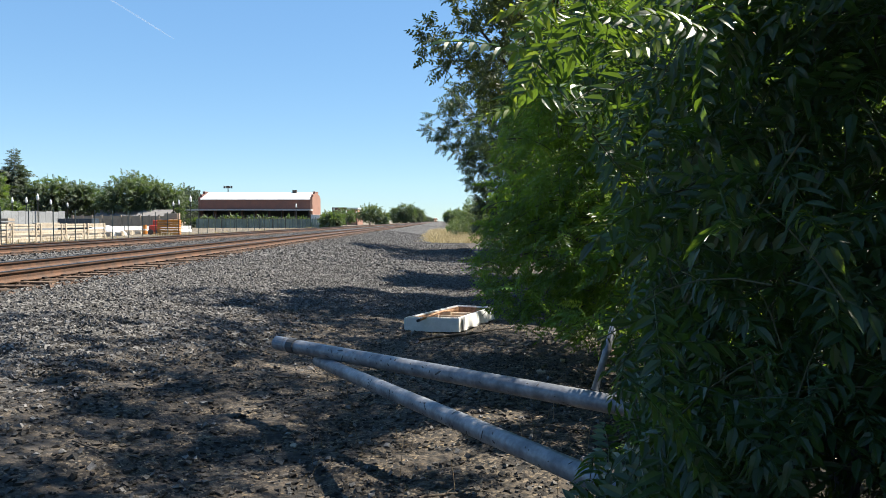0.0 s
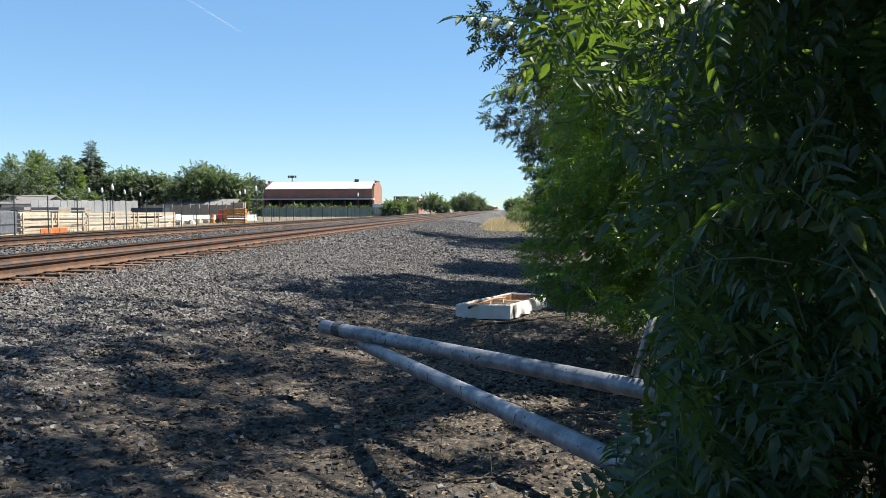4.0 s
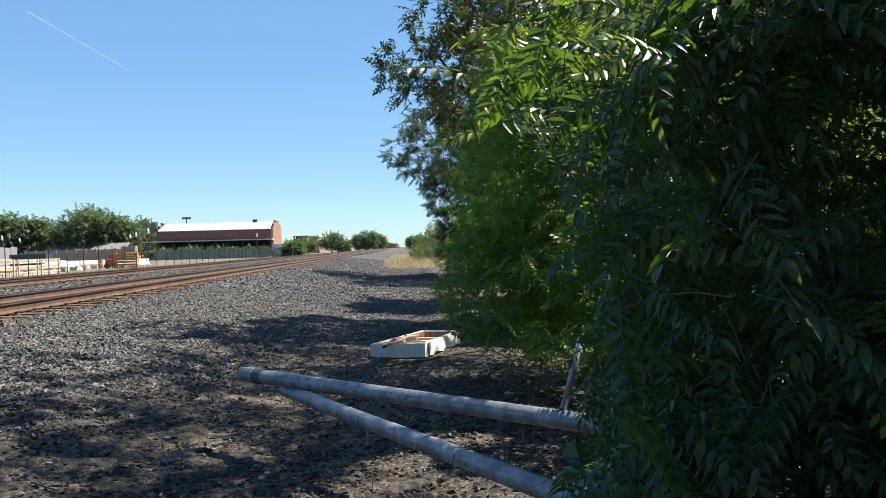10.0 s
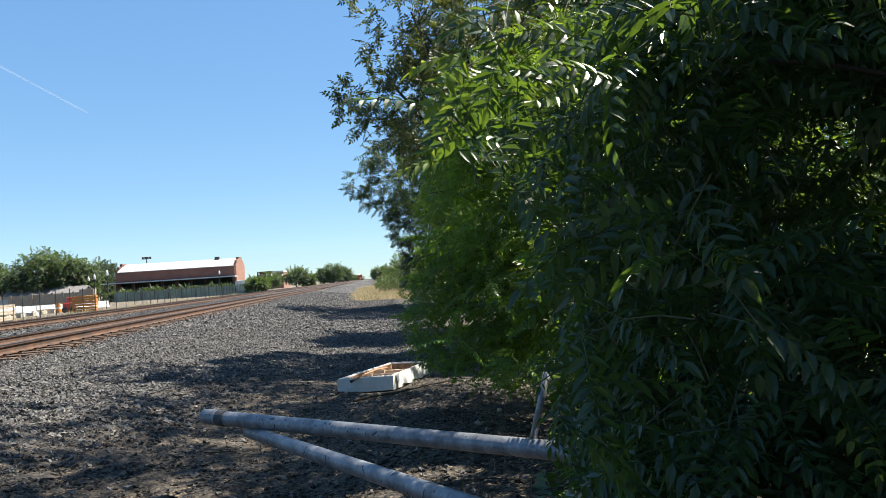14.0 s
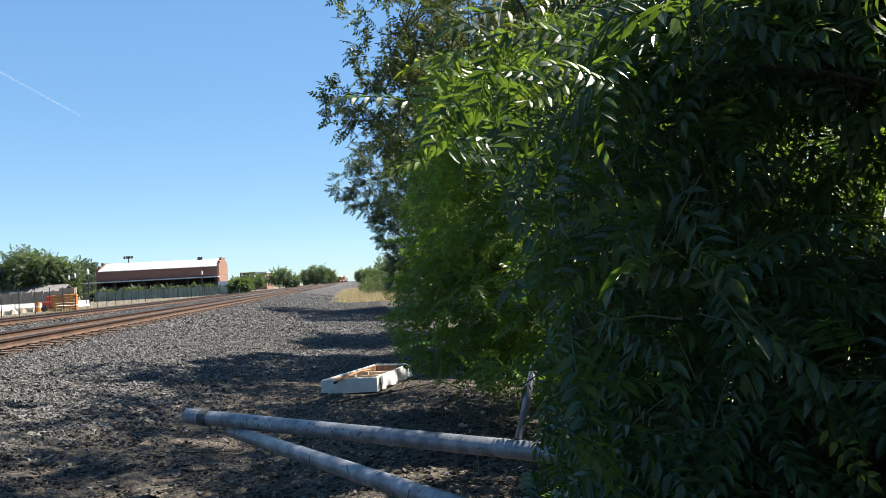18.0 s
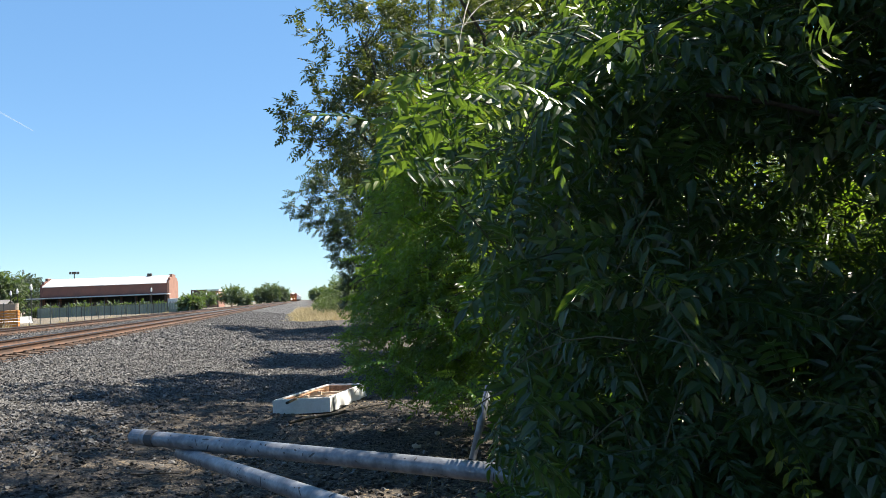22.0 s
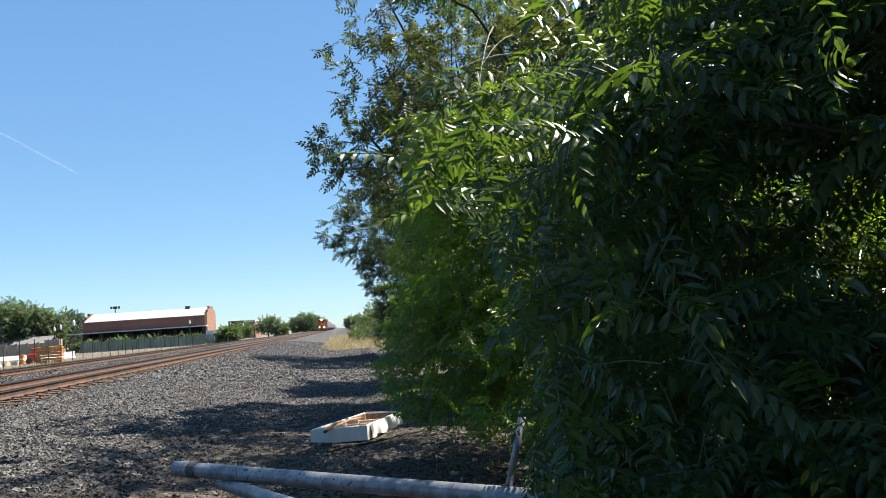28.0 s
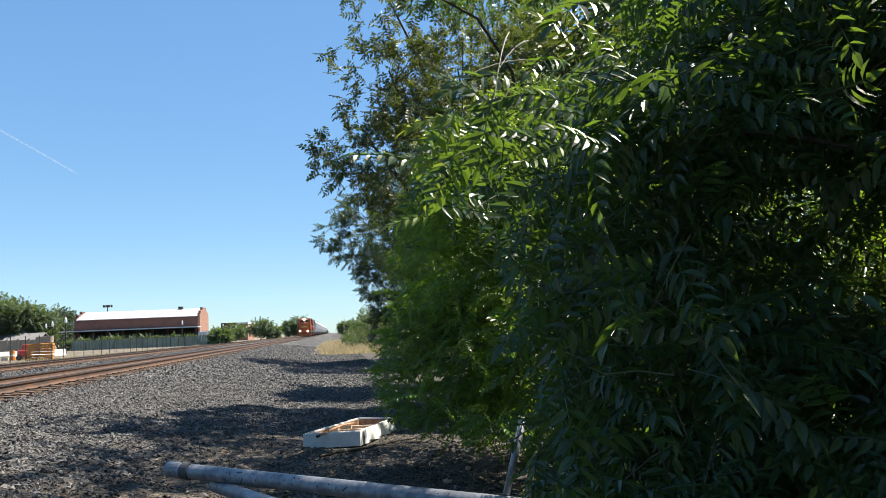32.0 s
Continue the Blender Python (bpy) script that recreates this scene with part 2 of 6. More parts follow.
TIE = mat("rust_stained_tie", (0.125, 0.078, 0.050), 0.9, var=0.4, scale=8, fine=50, spread=0.25)
CLIP = mat("dark_rail_clip", (0.0385, 0.0308, 0.027), 0.7, 0.4)
PIPE = mat("galvanised_pipe", (0.2668, 0.2852, 0.3128), 0.45, 0.3, var=0.3, scale=9, fine=45, bump=0.12, color2=(0.138, 0.1518, 0.1794))
PIPE_MARK = mat("scraped_paint_mark", (0.0644, 0.069, 0.0782), 0.7, var=0.4, scale=30)
WHITE_TUB = mat("white_enamel", (0.7912, 0.7912, 0.782), 0.35, var=0.10, scale=7, fine=40, bump=0.05)
TUB_IN = mat("rusty_liner", (0.46, 0.27, 0.16), 0.8, var=0.45, scale=9)
BARK = mat("grey_brown_bark", (0.0809, 0.0662, 0.0508), 0.9, var=0.4, scale=12, fine=60, stretch=(1, 1, 0.3), bump=0.6)
TWIG = mat("green_brown_twig", (0.0655, 0.0732, 0.0308), 0.7, var=0.3, scale=15)
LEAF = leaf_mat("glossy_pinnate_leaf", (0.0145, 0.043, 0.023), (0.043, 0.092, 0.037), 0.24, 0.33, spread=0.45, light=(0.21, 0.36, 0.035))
LEAF_MID = leaf_mat("green_pinnate_leaf", (0.026, 0.078, 0.016), (0.092, 0.185, 0.030), 0.42, 0.38, spread=0.45, light=(0.26, 0.42, 0.028))
LEAF_SLIM = leaf_mat("olive_slender_leaf", (0.0262, 0.0447, 0.0139), (0.0655, 0.0862, 0.0231), 0.20, 0.45, light=(0.231, 0.2926, 0.0385))
LEAF_YOUNG = leaf_mat("young_yellow_leaf", (0.1232, 0.2002, 0.0231), (0.1848, 0.2541, 0.0385), 0.35, 0.4, light=(0.385, 0.5005, 0.0385))
LEAF_DARK = leaf_mat("dark_small_leaf", (0.0185, 0.0323, 0.0139), (0.0431, 0.0616, 0.0277), 0.09, 0.45)
LEAF_YEL = leaf_mat("yellow_green_leaf", (0.0577, 0.0886, 0.0169), (0.104, 0.127, 0.027), 0.32, 0.5, light=(0.3465, 0.4235, 0.0385))
LEAF_GREY = leaf_mat("grey_green_leaf", (0.0693, 0.0847, 0.0462), (0.1232, 0.1347, 0.077), 0.18, 0.6)
LEAF_FAR = leaf_mat("far_tree_leaf", (0.0508, 0.077, 0.0477), (0.0924, 0.117, 0.0708), 0.18, 0.6)
LEAF_AIRY = leaf_mat("airy_pale_leaf", (0.0655, 0.0924, 0.0616), (0.1155, 0.1386, 0.0924), 0.25, 0.6)
LEAF_CON = leaf_mat("conifer_needles", (0.0339, 0.0508, 0.037), (0.0585, 0.0755, 0.0539), 0.08, 0.7)
GRASS = leaf_mat("dry_grass_blades", (0.462, 0.3696, 0.2079), (0.5698, 0.4774, 0.308), 0.3, 0.8, light=(0.462, 0.3696, 0.1694))
BRICK = mat("dark_brick", (0.1463, 0.0678, 0.0539), 0.9, var=0.25, scale=0.6, fine=9, color2=(0.1155, 0.0601, 0.0524))
BRICK2 = mat("orange_brick", (0.3619, 0.1925, 0.1386), 0.9, var=0.2, scale=0.8, fine=9)
ROOFW = mat("white_roof", (0.7544, 0.7544, 0.7452), 0.6, var=0.06, scale=0.4, fine=4, bump=0.05)
# near-black base colour holds the shade of the depot's recessed wall
SHADEWALL = mat("shade_dark_wall", (0.027, 0.0254, 0.0246), 0.6, var=0.3, scale=1)
WHITE = mat("white_paint", (0.6992, 0.6992, 0.6808), 0.5, var=0.12, scale=1.5, fine=15, bump=0.05)
TIMBER = mat("pale_new_timber", (0.4466, 0.3696, 0.2695), 0.75, var=0.22, scale=2.5, fine=30, spread=0.18, color2=(0.5236, 0.462, 0.3696))
POSTBLK = mat("black_painted_metal", (0.0193, 0.0216, 0.0208), 0.5, 0.2, var=0.3)
POSTTEAL = mat("dark_teal_post", (0.035, 0.055, 0.058), 0.5, 0.2, var=0.3)
GREENSCR = mat("green_windscreen", (0.1925, 0.2541, 0.2271), 0.85, var=0.25, scale=0.7, fine=10)
HOARD = mat("grey_hoarding", (0.3542, 0.3696, 0.3773), 0.7, var=0.2, scale=0.5, fine=6)
TANWALL = mat("tan_block_wall", (0.36, 0.29, 0.22), 0.85, var=0.2, scale=0.8)
ORANGE = mat("orange_plastic", (0.616, 0.2156, 0.0231), 0.5, var=0.15, scale=2)
RED = mat("red_paint", (0.4774, 0.0462, 0.027), 0.45, var=0.15, scale=2)
NAVY = mat("dark_blue_steel", (0.0347, 0.0539, 0.077), 0.5, 0.2, var=0.25, scale=1)
SHINGLE = mat("grey_shingle", (0.2079, 0.2002, 0.2002), 0.9, var=0.2, scale=1.5, fine=9)
STUCCO = mat("tan_stucco", (0.4466, 0.3773, 0.2926), 0.9, var=0.1, scale=1)
FILM = mat("grey_plastic_film", (0.1694, 0.1848, 0.2156), 0.3, var=0.4, scale=5)
LOCO_O = mat("orange_locomotive_paint", (0.4784, 0.1058, 0.0202), 0.45, var=0.25, scale=1.2, fine=8)
LOCO_K = mat("dark_locomotive_paint", (0.046, 0.0368, 0.0322), 0.6, var=0.3, scale=1)
LOCO_Y = mat("yellow_stripe_paint", (0.69, 0.46, 0.0736), 0.5)
CARW = mat("pale_grey_car_paint", (0.736, 0.736, 0.736), 0.55, var=0.2, scale=0.7, fine=5)
STEEL = mat("dirty_steel", (0.0924, 0.0847, 0.077), 0.7, 0.5, var=0.3)
GLASSK = mat("dark_window_glass", (0.0154, 0.0193, 0.0231), 0.1, var=0.1, bump=0)
LAMPGLOW = glow_mat("lit_headlight", (1.0, 0.90, 0.70), 14.0)
FROST = mat("frosted_globe", (0.7176, 0.736, 0.736), 0.35, var=0.05)


# ---- mesh helpers ----
def link_mesh(name, me, material, parent=None, label=""):
    for one in material if isinstance(material, (list, tuple)) else [material]:
        me.materials.append(one)
    ob = new(name, me)
    if parent:
        ob.parent = parent
    if label:
        ob["label"] = label
    return ob


def part(name, bm, material, parent=None, label="", smooth=False):
    """One bmesh as one mesh object under a thing or under a part."""
    me = bpy.data.meshes.new(name)
    bm.to_mesh(me)
    bm.free()
    if smooth:
        me.polygons.foreach_set("use_smooth", [True] * len(me.polygons))
    return link_mesh(name, me, material, parent, label)


def raw(name, verts, faces, material, parent=None, label="", smooth=False):
    """A mesh from arrays of vertices and of equal-sided faces."""
    me = bpy.data.meshes.new(name)
    verts, faces = np.asarray(verts, dtype=np.float32), np.asarray(faces, dtype=np.int32)
    k = faces.shape[1]
    me.vertices.add(len(verts))
    me.vertices.foreach_set("co", verts.ravel())
    me.loops.add(faces.size)
    me.loops.foreach_set("vertex_index", faces.ravel())
    me.polygons.add(len(faces))
    me.polygons.foreach_set("loop_start", np.arange(0, faces.size, k, dtype=np.int32))
    me.update(calc_edges=True)
    me.polygons.foreach_set("use_smooth", [smooth] * len(faces))
    return link_mesh(name, me, material, parent, label)


def thing(name, label, category, m=None, group="", kind=""):
    ob = tagged(new(name), label, category, group, kind)
    if m is not None:
        ob.matrix_basis = m
    return ob


def box(bm, x0, x1, y0, y1, z0, z1, bevel=0.0):
    c = bmesh.ops.create_cube(bm, size=1.0, matrix=Matrix.LocRotScale(((x0 + x1) / 2, (y0 + y1) / 2, (z0 + z1) / 2), None, (abs(x1 - x0), abs(y1 - y0), abs(z1 - z0))))
    if bevel:
        es = list({e for v in c["verts"] for e in v.link_edges})
        bmesh.ops.bevel(bm, geom=es, offset=bevel, segments=2, affect="EDGES", profile=0.6)
    return bm


def boxed(*a, bevel=0.0):
    return box(bmesh.new(), *a, bevel=bevel)


def cyl(bm, p, q, r0, r1=None, n=12, caps=True):
    p, q = Vector(p), Vector(q)
    d = q - p
    m = Matrix.Translation((p + q) / 2) @ d.to_track_quat("Z", "Y").to_matrix().to_4x4()
    bmesh.ops.create_cone(bm, cap_ends=caps, segments=n, radius1=r0, radius2=r0 if r1 is None else r1, depth=d.length, matrix=m)
    return bm


def lathe(bm, prof, n=12, at=(0, 0, 0)):
    """Turned shape from (radius, height) pairs."""
    rings = []
    for r, z in prof:
        rings.append([bm.verts.new((at[0] + r * math.cos(2 * math.pi * i / n), at[1] + r * math.sin(2 * math.pi * i / n), at[2] + z)) for i in range(n)])
    for a, b in zip(rings, rings[1:]):
        for i in range(n):
            bm.faces.new((a[i], a[(i + 1) % n], b[(i + 1) % n], b[i]))
    bm.faces.new(rings[-1])
    bm.faces.new(rings[0][::-1])
    return bm


def prism(bm, poly, y0, y1, axis="y"):
    """A polygon of (x, z) drawn out from y0 to y1 (or of (y, z) along x)."""
    def put(a, b, c):
        return bm.verts.new((a, c, b) if axis == "y" else (c, a, b))
    lo, hi = [put(a, b, y0) for a, b in poly], [put(a, b, y1) for a, b in poly]
    n = len(poly)
    bm.faces.new(lo)
    bm.faces.new(hi[::-1])
    for i in range(n):
        bm.faces.new((lo[i], hi[i], hi[(i + 1) % n], lo[(i + 1) % n]))
    bmesh.ops.recalc_face_normals(bm, faces=bm.faces)
    return bm


def tube_arrays(points, radii, n=7):
    """Vertices and quads of a bent tapering tube."""
    pts = np.asarray(points, float)
    vs, fs = [], []
    for i, (p, r) in enumerate(zip(pts, radii)):
        d = pts[min(i + 1, len(pts) - 1)] - pts[max(i - 1, 0)]
        d = d / (np.linalg.norm(d) + 1e-9)
        a = np.cross(d, (0.31, 0.17, 0.93) if abs(d[2]) < 0.9 else (1, 0, 0))
        a /= np.linalg.norm(a)
        b = np.cross(d, a)
        for k in range(n):
            w = 2 * math.pi * k / n
            vs.append(p + r * (math.cos(w) * a + math.sin(w) * b))
    for i in range(len(pts) - 1):
        for k in range(n):
            fs.append((i * n + k, i * n + (k + 1) % n, (i + 1) * n + (k + 1) % n, (i + 1) * n + k))
    return np.array(vs), np.array(fs)


def join_arrays(pieces):
    vs, fs, o = [], [], 0
    for v, f in pieces:
        vs.append(v)
        fs.append(f + o)
        o += len(v)
    return np.concatenate(vs), np.concatenate(fs)


# ---- ground ----
NEAR_X, FAR_X, TOP = -7.25, -13.2, 0.75   # track centres and the rails' top


def smooth01(v, a, b):
    t = np.clip((v - a) / (b - a), 0, 1)
    return t * t * (3 - 2 * t)


def ground_z(x, y):
    x, y = np.asarray(x, float), np.asarray(y, float)
    up = 0.53 * (0.5 * np.clip((-0.6 - x) / 4.8, 0, 1) + 0.5 * smooth01(x, -0.6, -5.4))
    up = np.where(x < -5.4, 0.53 * smooth01(x, -20.0, -15.4), up)
    rough = 0.035 * np.sin(x * 1.3 + 0.7 * y) * np.sin(y * 0.9 - 0.4 * x) + 0.015 * np.sin(x * 4.1 + y * 2.3) + 0.012 * np.sin(3.7 * y - 5.2 * x)
    return up + rough * smooth01(x, -6.0, -4.0) * smooth01(y, 60, 20)


def build_ground():
    xs = np.concatenate([[-3000, -1200, -500, -250, -120, -60, -35, -24, -21], np.arange(-20, -6, 0.5), np.arange(-6, 3.5, 0.12), np.arange(3.6, 12, 0.8), [15, 25, 50, 120, 300, 900, 3000]])
    ys = np.concatenate([[-2000, -400, -100, -40, -20, -10, -5], np.arange(-3, 1, 0.5), np.arange(1, 16, 0.12), np.arange(16, 40, 0.5), np.arange(40, 120, 4), [140, 170, 220, 300, 450, 700, 1100, 1800, 4000]])
    gx, gy = np.meshgrid(xs, ys)
    gz = ground_z(gx, gy)
    rng = np.random.RandomState(3)
    fine = (np.abs(gx + 1.2) < 4.7) & (gy > 1) & (gy < 16)
    gz = gz + fine * rng.normal(0, 0.007, gz.shape)
    v = np.stack([gx, gy, gz], 2).reshape(-1, 3)
    w = len(xs)
    i, j = np.meshgrid(np.arange(w - 1), np.arange(len(ys) - 1))
    a = (j * w + i).ravel()
    f = np.stack([a, a + 1, a + 1 + w, a + w], 1)
    g = raw("ground", v, f, GROUND, smooth=True)
    tagged(g, "grey ballast shoulder and dark trodden soil along the tracks", "ground", kind="structure")
    return g


build_ground()

OCT = np.array([(1, 0, 0), (-1, 0, 0), (0, 1, 0), (0, -1, 0), (0, 0, 1), (0, 0, -1)], float)
OCF = np.array([(0, 2, 4), (2, 1, 4), (1, 3, 4), (3, 0, 4), (2, 0, 5), (1, 2, 5), (3, 1, 5), (0, 3, 5)])
CUB = np.array([(x, y, z) for x in (-1, 1) for y in (-1, 1) for z in (-1, 1)], float) * 0.72
CUF = np.array([(0, 1, 3), (0, 3, 2), (4, 6, 7), (4, 7, 5), (0, 4, 5), (0, 5, 1), (2, 3, 7), (2, 7, 6), (0, 2, 6), (0, 6, 4), (1, 5, 7), (1, 7, 3)])


BIP = np.array([(1, 0, 0), (-0.5, 0.87, 0), (-0.5, -0.87, 0), (0.1, 0.1, 0.9), (0.0, -0.1, -0.9)], float)
BIF = np.array([(0, 1, 3), (1, 2, 3), (2, 0, 3), (1, 0, 4), (2, 1, 4), (0, 2, 4)])


def rotations(rng, n):
    q = rng.normal(size=(n, 4))
    q /= np.linalg.norm(q, axis=1)[:, None]
    w, x, y, z = q.T
    return np.stack([1 - 2 * (y * y + z * z), 2 * (x * y - w * z), 2 * (x * z + w * y), 2 * (x * y + w * z), 1 - 2 * (x * x + z * z), 2 * (y * z - w * x), 2 * (x * z - w * y), 2 * (y * z + w * x), 1 - 2 * (x * x + y * y)], 1).reshape(n, 3, 3)


def scatter(name, rng, x, y, size, material, label, category, base=CUB, faces=CUF, sink=0.25, flat=0.7, jitter=0.3):
    """Loose stones, each a crooked little block, resting on the ground."""
    n = len(x)
    v = base[None] * (1 + rng.uniform(-jitter, jitter, (n, len(base), 3)))
    v = v * (size[:, None] * rng.uniform(0.65, 1.35, (n, 3)))[:, None, :]
    v = np.einsum("nij,nkj->nki", rotations(rng, n), v)
    v[:, :, 2] *= flat
    z = ground_z(x, y) + size * flat * (0.7 - 2 * sink)
    v += np.stack([x, y, z], 1)[:, None, :]
    f = faces[None] + (np.arange(n) * len(base))[:, None, None]
    ob = raw(name, v.reshape(-1, 3), f.reshape(-1, 3), material)
    return tagged(ob, label, category, kind="stuff")


def build_stones():
    rng = np.random.RandomState(11)
    label = "loose grey angular ballast stones on the shoulder"
    for name, n, y0, y1, k, lo, hi in (("ballast_stones", 96000, 3.0, 20.0, 1.6, 0.012, 0.034), ("far_ballast_stones", 44000, 20.0, 75.0, 1.3, 0.026, 0.052)):
        y = y0 + (y1 - y0) * rng.uniform(0, 1, n) ** k
        x = rng.uniform(-6.0, 1.6, n)
        reach = 0.07 * (y - 4) + 0.5 * np.sin(y * 0.9) + 3.6 * smooth01(y, 10.0, 14.5)
        ok = rng.uniform(0, 1, n) < np.clip((-x - 1.9 + reach) / 2.2, 0.05, 1)
        x, y = x[ok], y[ok]
        near = y < 7.0
        size = (lo + (hi - lo) * rng.uniform(0, 1, len(x)) ** 1.6) * np.where(near, 0.68, 1.0)
        for some, shape in ((near, (CUB, CUF)), (~near, (BIP, BIF))):
            if some.any():
                scatter(name, rng, x[some], y[some], size[some], STONE, label, "gravel", *shape, sink=0.16, flat=0.8, jitter=0.5)
    n = 16000
    x, y = rng.uniform(-15.6, -9.0, n), 10 + 60 * rng.uniform(0, 1, n) ** 1.4
    scatter("track_ballast", rng, x, y, rng.uniform(0.022, 0.046, n), STONE, "blue-grey ballast stones between the two tracks", "gravel", BIP, BIF, sink=0.1, flat=0.85, jitter=0.4)
    n = 9000
    x, y = np.clip(rng.normal(-7.25, 0.9, n), -8.9, -5.65), 6 + 54 * rng.uniform(0, 1, n) ** 1.5
    scatter("stained_ballast", rng, x, y, rng.uniform(0.028, 0.048, n), STONE_RUST, "rust-stained ballast stones packed around the ties", "gravel", BIP, BIF, sink=0.17, flat=0.85, jitter=0.4)
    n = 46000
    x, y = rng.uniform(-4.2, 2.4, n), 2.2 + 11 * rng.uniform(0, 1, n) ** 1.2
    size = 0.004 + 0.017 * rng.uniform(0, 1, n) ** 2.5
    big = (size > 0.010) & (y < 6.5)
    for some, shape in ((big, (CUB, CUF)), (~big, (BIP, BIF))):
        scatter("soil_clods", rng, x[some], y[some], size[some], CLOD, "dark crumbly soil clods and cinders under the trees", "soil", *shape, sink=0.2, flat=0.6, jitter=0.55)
    n = 5000
    x, y = rng.normal(0.0, 1.7, n), rng.uniform(2.2, 11.5, n)
    scatter("leaf_litter", rng, x, y, rng.uniform(0.006, 0.022, n), LITTER, "brown dry leaf litter scattered over dark soil", "litter", OCT, OCF, sink=0.1, flat=0.15)


build_stones()


def build_forest_floor():
    """Fallen branches, dry stems and a few pale scraps on the soil."""
    rng = np.random.RandomState(19)
    for a, b, r in (((-0.28, 9.15), (0.92, 9.85), 0.020), ((-0.12, 3.86), (0.20, 4.05), 0.009), ((0.55, 5.2), (1.15, 5.0), 0.008), ((-1.5, 6.6), (-1.1, 6.9), 0.008), ((-2.2, 4.4), (-1.9, 4.2), 0.007)):
        s = np.linspace(0, 1, 7)
        x, y = a[0] + (b[0] - a[0]) * s + rng.normal(0, 0.018, 7), a[1] + (b[1] - a[1]) * s + rng.normal(0, 0.018, 7)
        z = ground_z(x, y) + r * 1.1 + 0.012
        v, f = tube_arrays(np.stack([x, y, z], 1), r * (1 - 0.6 * s), 6)
        t = thing("fallen_branch", "dry brown fallen branch lying on the soil", "branch", group="fallen branches")
        raw("stick", v, f, BARK, t, smooth=True)
        m = np.array([x[3], y[3], z[3]])
        v, f = tube_arrays([m, m + (0.06, 0.05, 0.02), m + (0.11, 0.12, 0.015)], [r * 0.5, r * 0.4, r * 0.2], 5)
        raw("side_twig", v, f, BARK, t, smooth=True)
    stems = []
    for i in range(60):
        x, y = rng.uniform(-0.8, 1.6), rng.uniform(3.6, 7.5)
        h = rng.uniform(0.06, 0.22)
        z = float(ground_z(x, y))
        lean = rng.normal(0, 0.3, 2) * h
        stems.append(tube_arrays([(x, y, z - 0.01), (x + lean[0] * 0.4, y + lean[1] * 0.4, z + h * 0.6), (x + lean[0], y + lean[1], z + h)], [0.0025, 0.002, 0.001], 4))
    v, f = join_arrays(stems)
    tagged(raw("dry_stems", v, f, LITTER), "thin dry weed stems standing in the soil", "stems", kind="stuff")
    for x, y, w in ((1.30, 7.95, 0.05), (0.97, 7.2, 0.05), (-0.98, 4.9, 0.035), (0.27, 6.75, 0.045), (0.12, 5.35, 0.03)):
        z = float(ground_z(x, y))
        p = thing("paper_scrap", "small pale crumpled scrap of paper on the soil", "scrap", group="paper scraps")
        bm = bmesh.new()
        bmesh.ops.create_icosphere(bm, subdivisions=2, radius=1.0, matrix=pose(x, y, z + w * 0.3, 0, 0, rng.uniform(0, 180)) @ Matrix.Diagonal((w, w * 0.6, w * 0.35, 1)))
        for vert in bm.verts:
            vert.co += Vector(rng.normal(0, w * 0.09, 3))
        part("sheet", bm, STUCCO, p)


build_forest_floor()


# ---- tracks ----
def rail_profile():
    half = [(0.070, 0.0), (0.070, 0.012), (0.018, 0.032), (0.009, 0.05), (0.009, 0.125), (0.034, 0.138), (0.036, 0.160)]
    return half + [(-x, z) for x, z in half[::-1]]


def build_track(name, cx, label, ties_from, tie_count):
    track = thing(name, label, "railway track", kind="structure")
    prof = rail_profile()
    for s in (-0.7525, 0.7525):
        bm = prism(bmesh.new(), [(cx + s + x, TOP - 0.172 + z) for x, z in prof], -30, 1500)
        part("rail", bm, RAIL, track, "rust-brown steel rail")
        part("rail_head", boxed(cx + s - 0.036, cx + s + 0.036, -30, 1500, TOP - 0.0115, TOP + 0.0015), RAILTOP, track, "dark worn running surface")
    me = bpy.data.meshes.new("tie")
    bm = boxed(-1.3, 1.3, -0.11, 0.11, -0.16, 0.0, bevel=0.012)
    bm.to_mesh(me)
    bm.free()
    me.materials.append(TIE)
    rng = random.Random(5)
    spacing = 0.6
    for i in range(tie_count):
        ob = new("tie", me)
        ob.parent = track
        ob.matrix_basis = pose(cx + rng.uniform(-0.03, 0.03), ties_from + i * spacing + rng.uniform(-0.02, 0.02), TOP - 0.176 + rng.uniform(-0.008, 0.004), 0, 0, rng.uniform(-0.7, 0.7))
    bm = bmesh.new()
    for i in range(tie_count, tie_count + 330):
        y = ties_from + i * spacing
        box(bm, cx - 1.3, cx + 1.3, y - 0.11, y + 0.11, TOP - 0.33, TOP - 0.18)
    tagged(part("far_ties", bm, TIE, track), kind="stuff")
    bm = bmesh.new()
    for i in range(tie_count + 40):
        y = ties_from + i * spacing
        for s in (-0.7525, 0.7525):
            for e in (-1, 1):
                box(bm, cx + s + min(e * 0.078, e * 0.125), cx + s + max(e * 0.078, e * 0.125), y - 0.05, y + 0.05, TOP - 0.178, TOP - 0.150)
    tagged(part("rail_clips", bm, CLIP, track), "dark rail fastenings at every tie", kind="stuff")
    return track


build_track("track_near", NEAR_X, "rusty railway track on ties in grey ballast", 3.0, 150)
build_track("track_far", FAR_X, "second rusty railway track beyond the first", 10.0, 150)


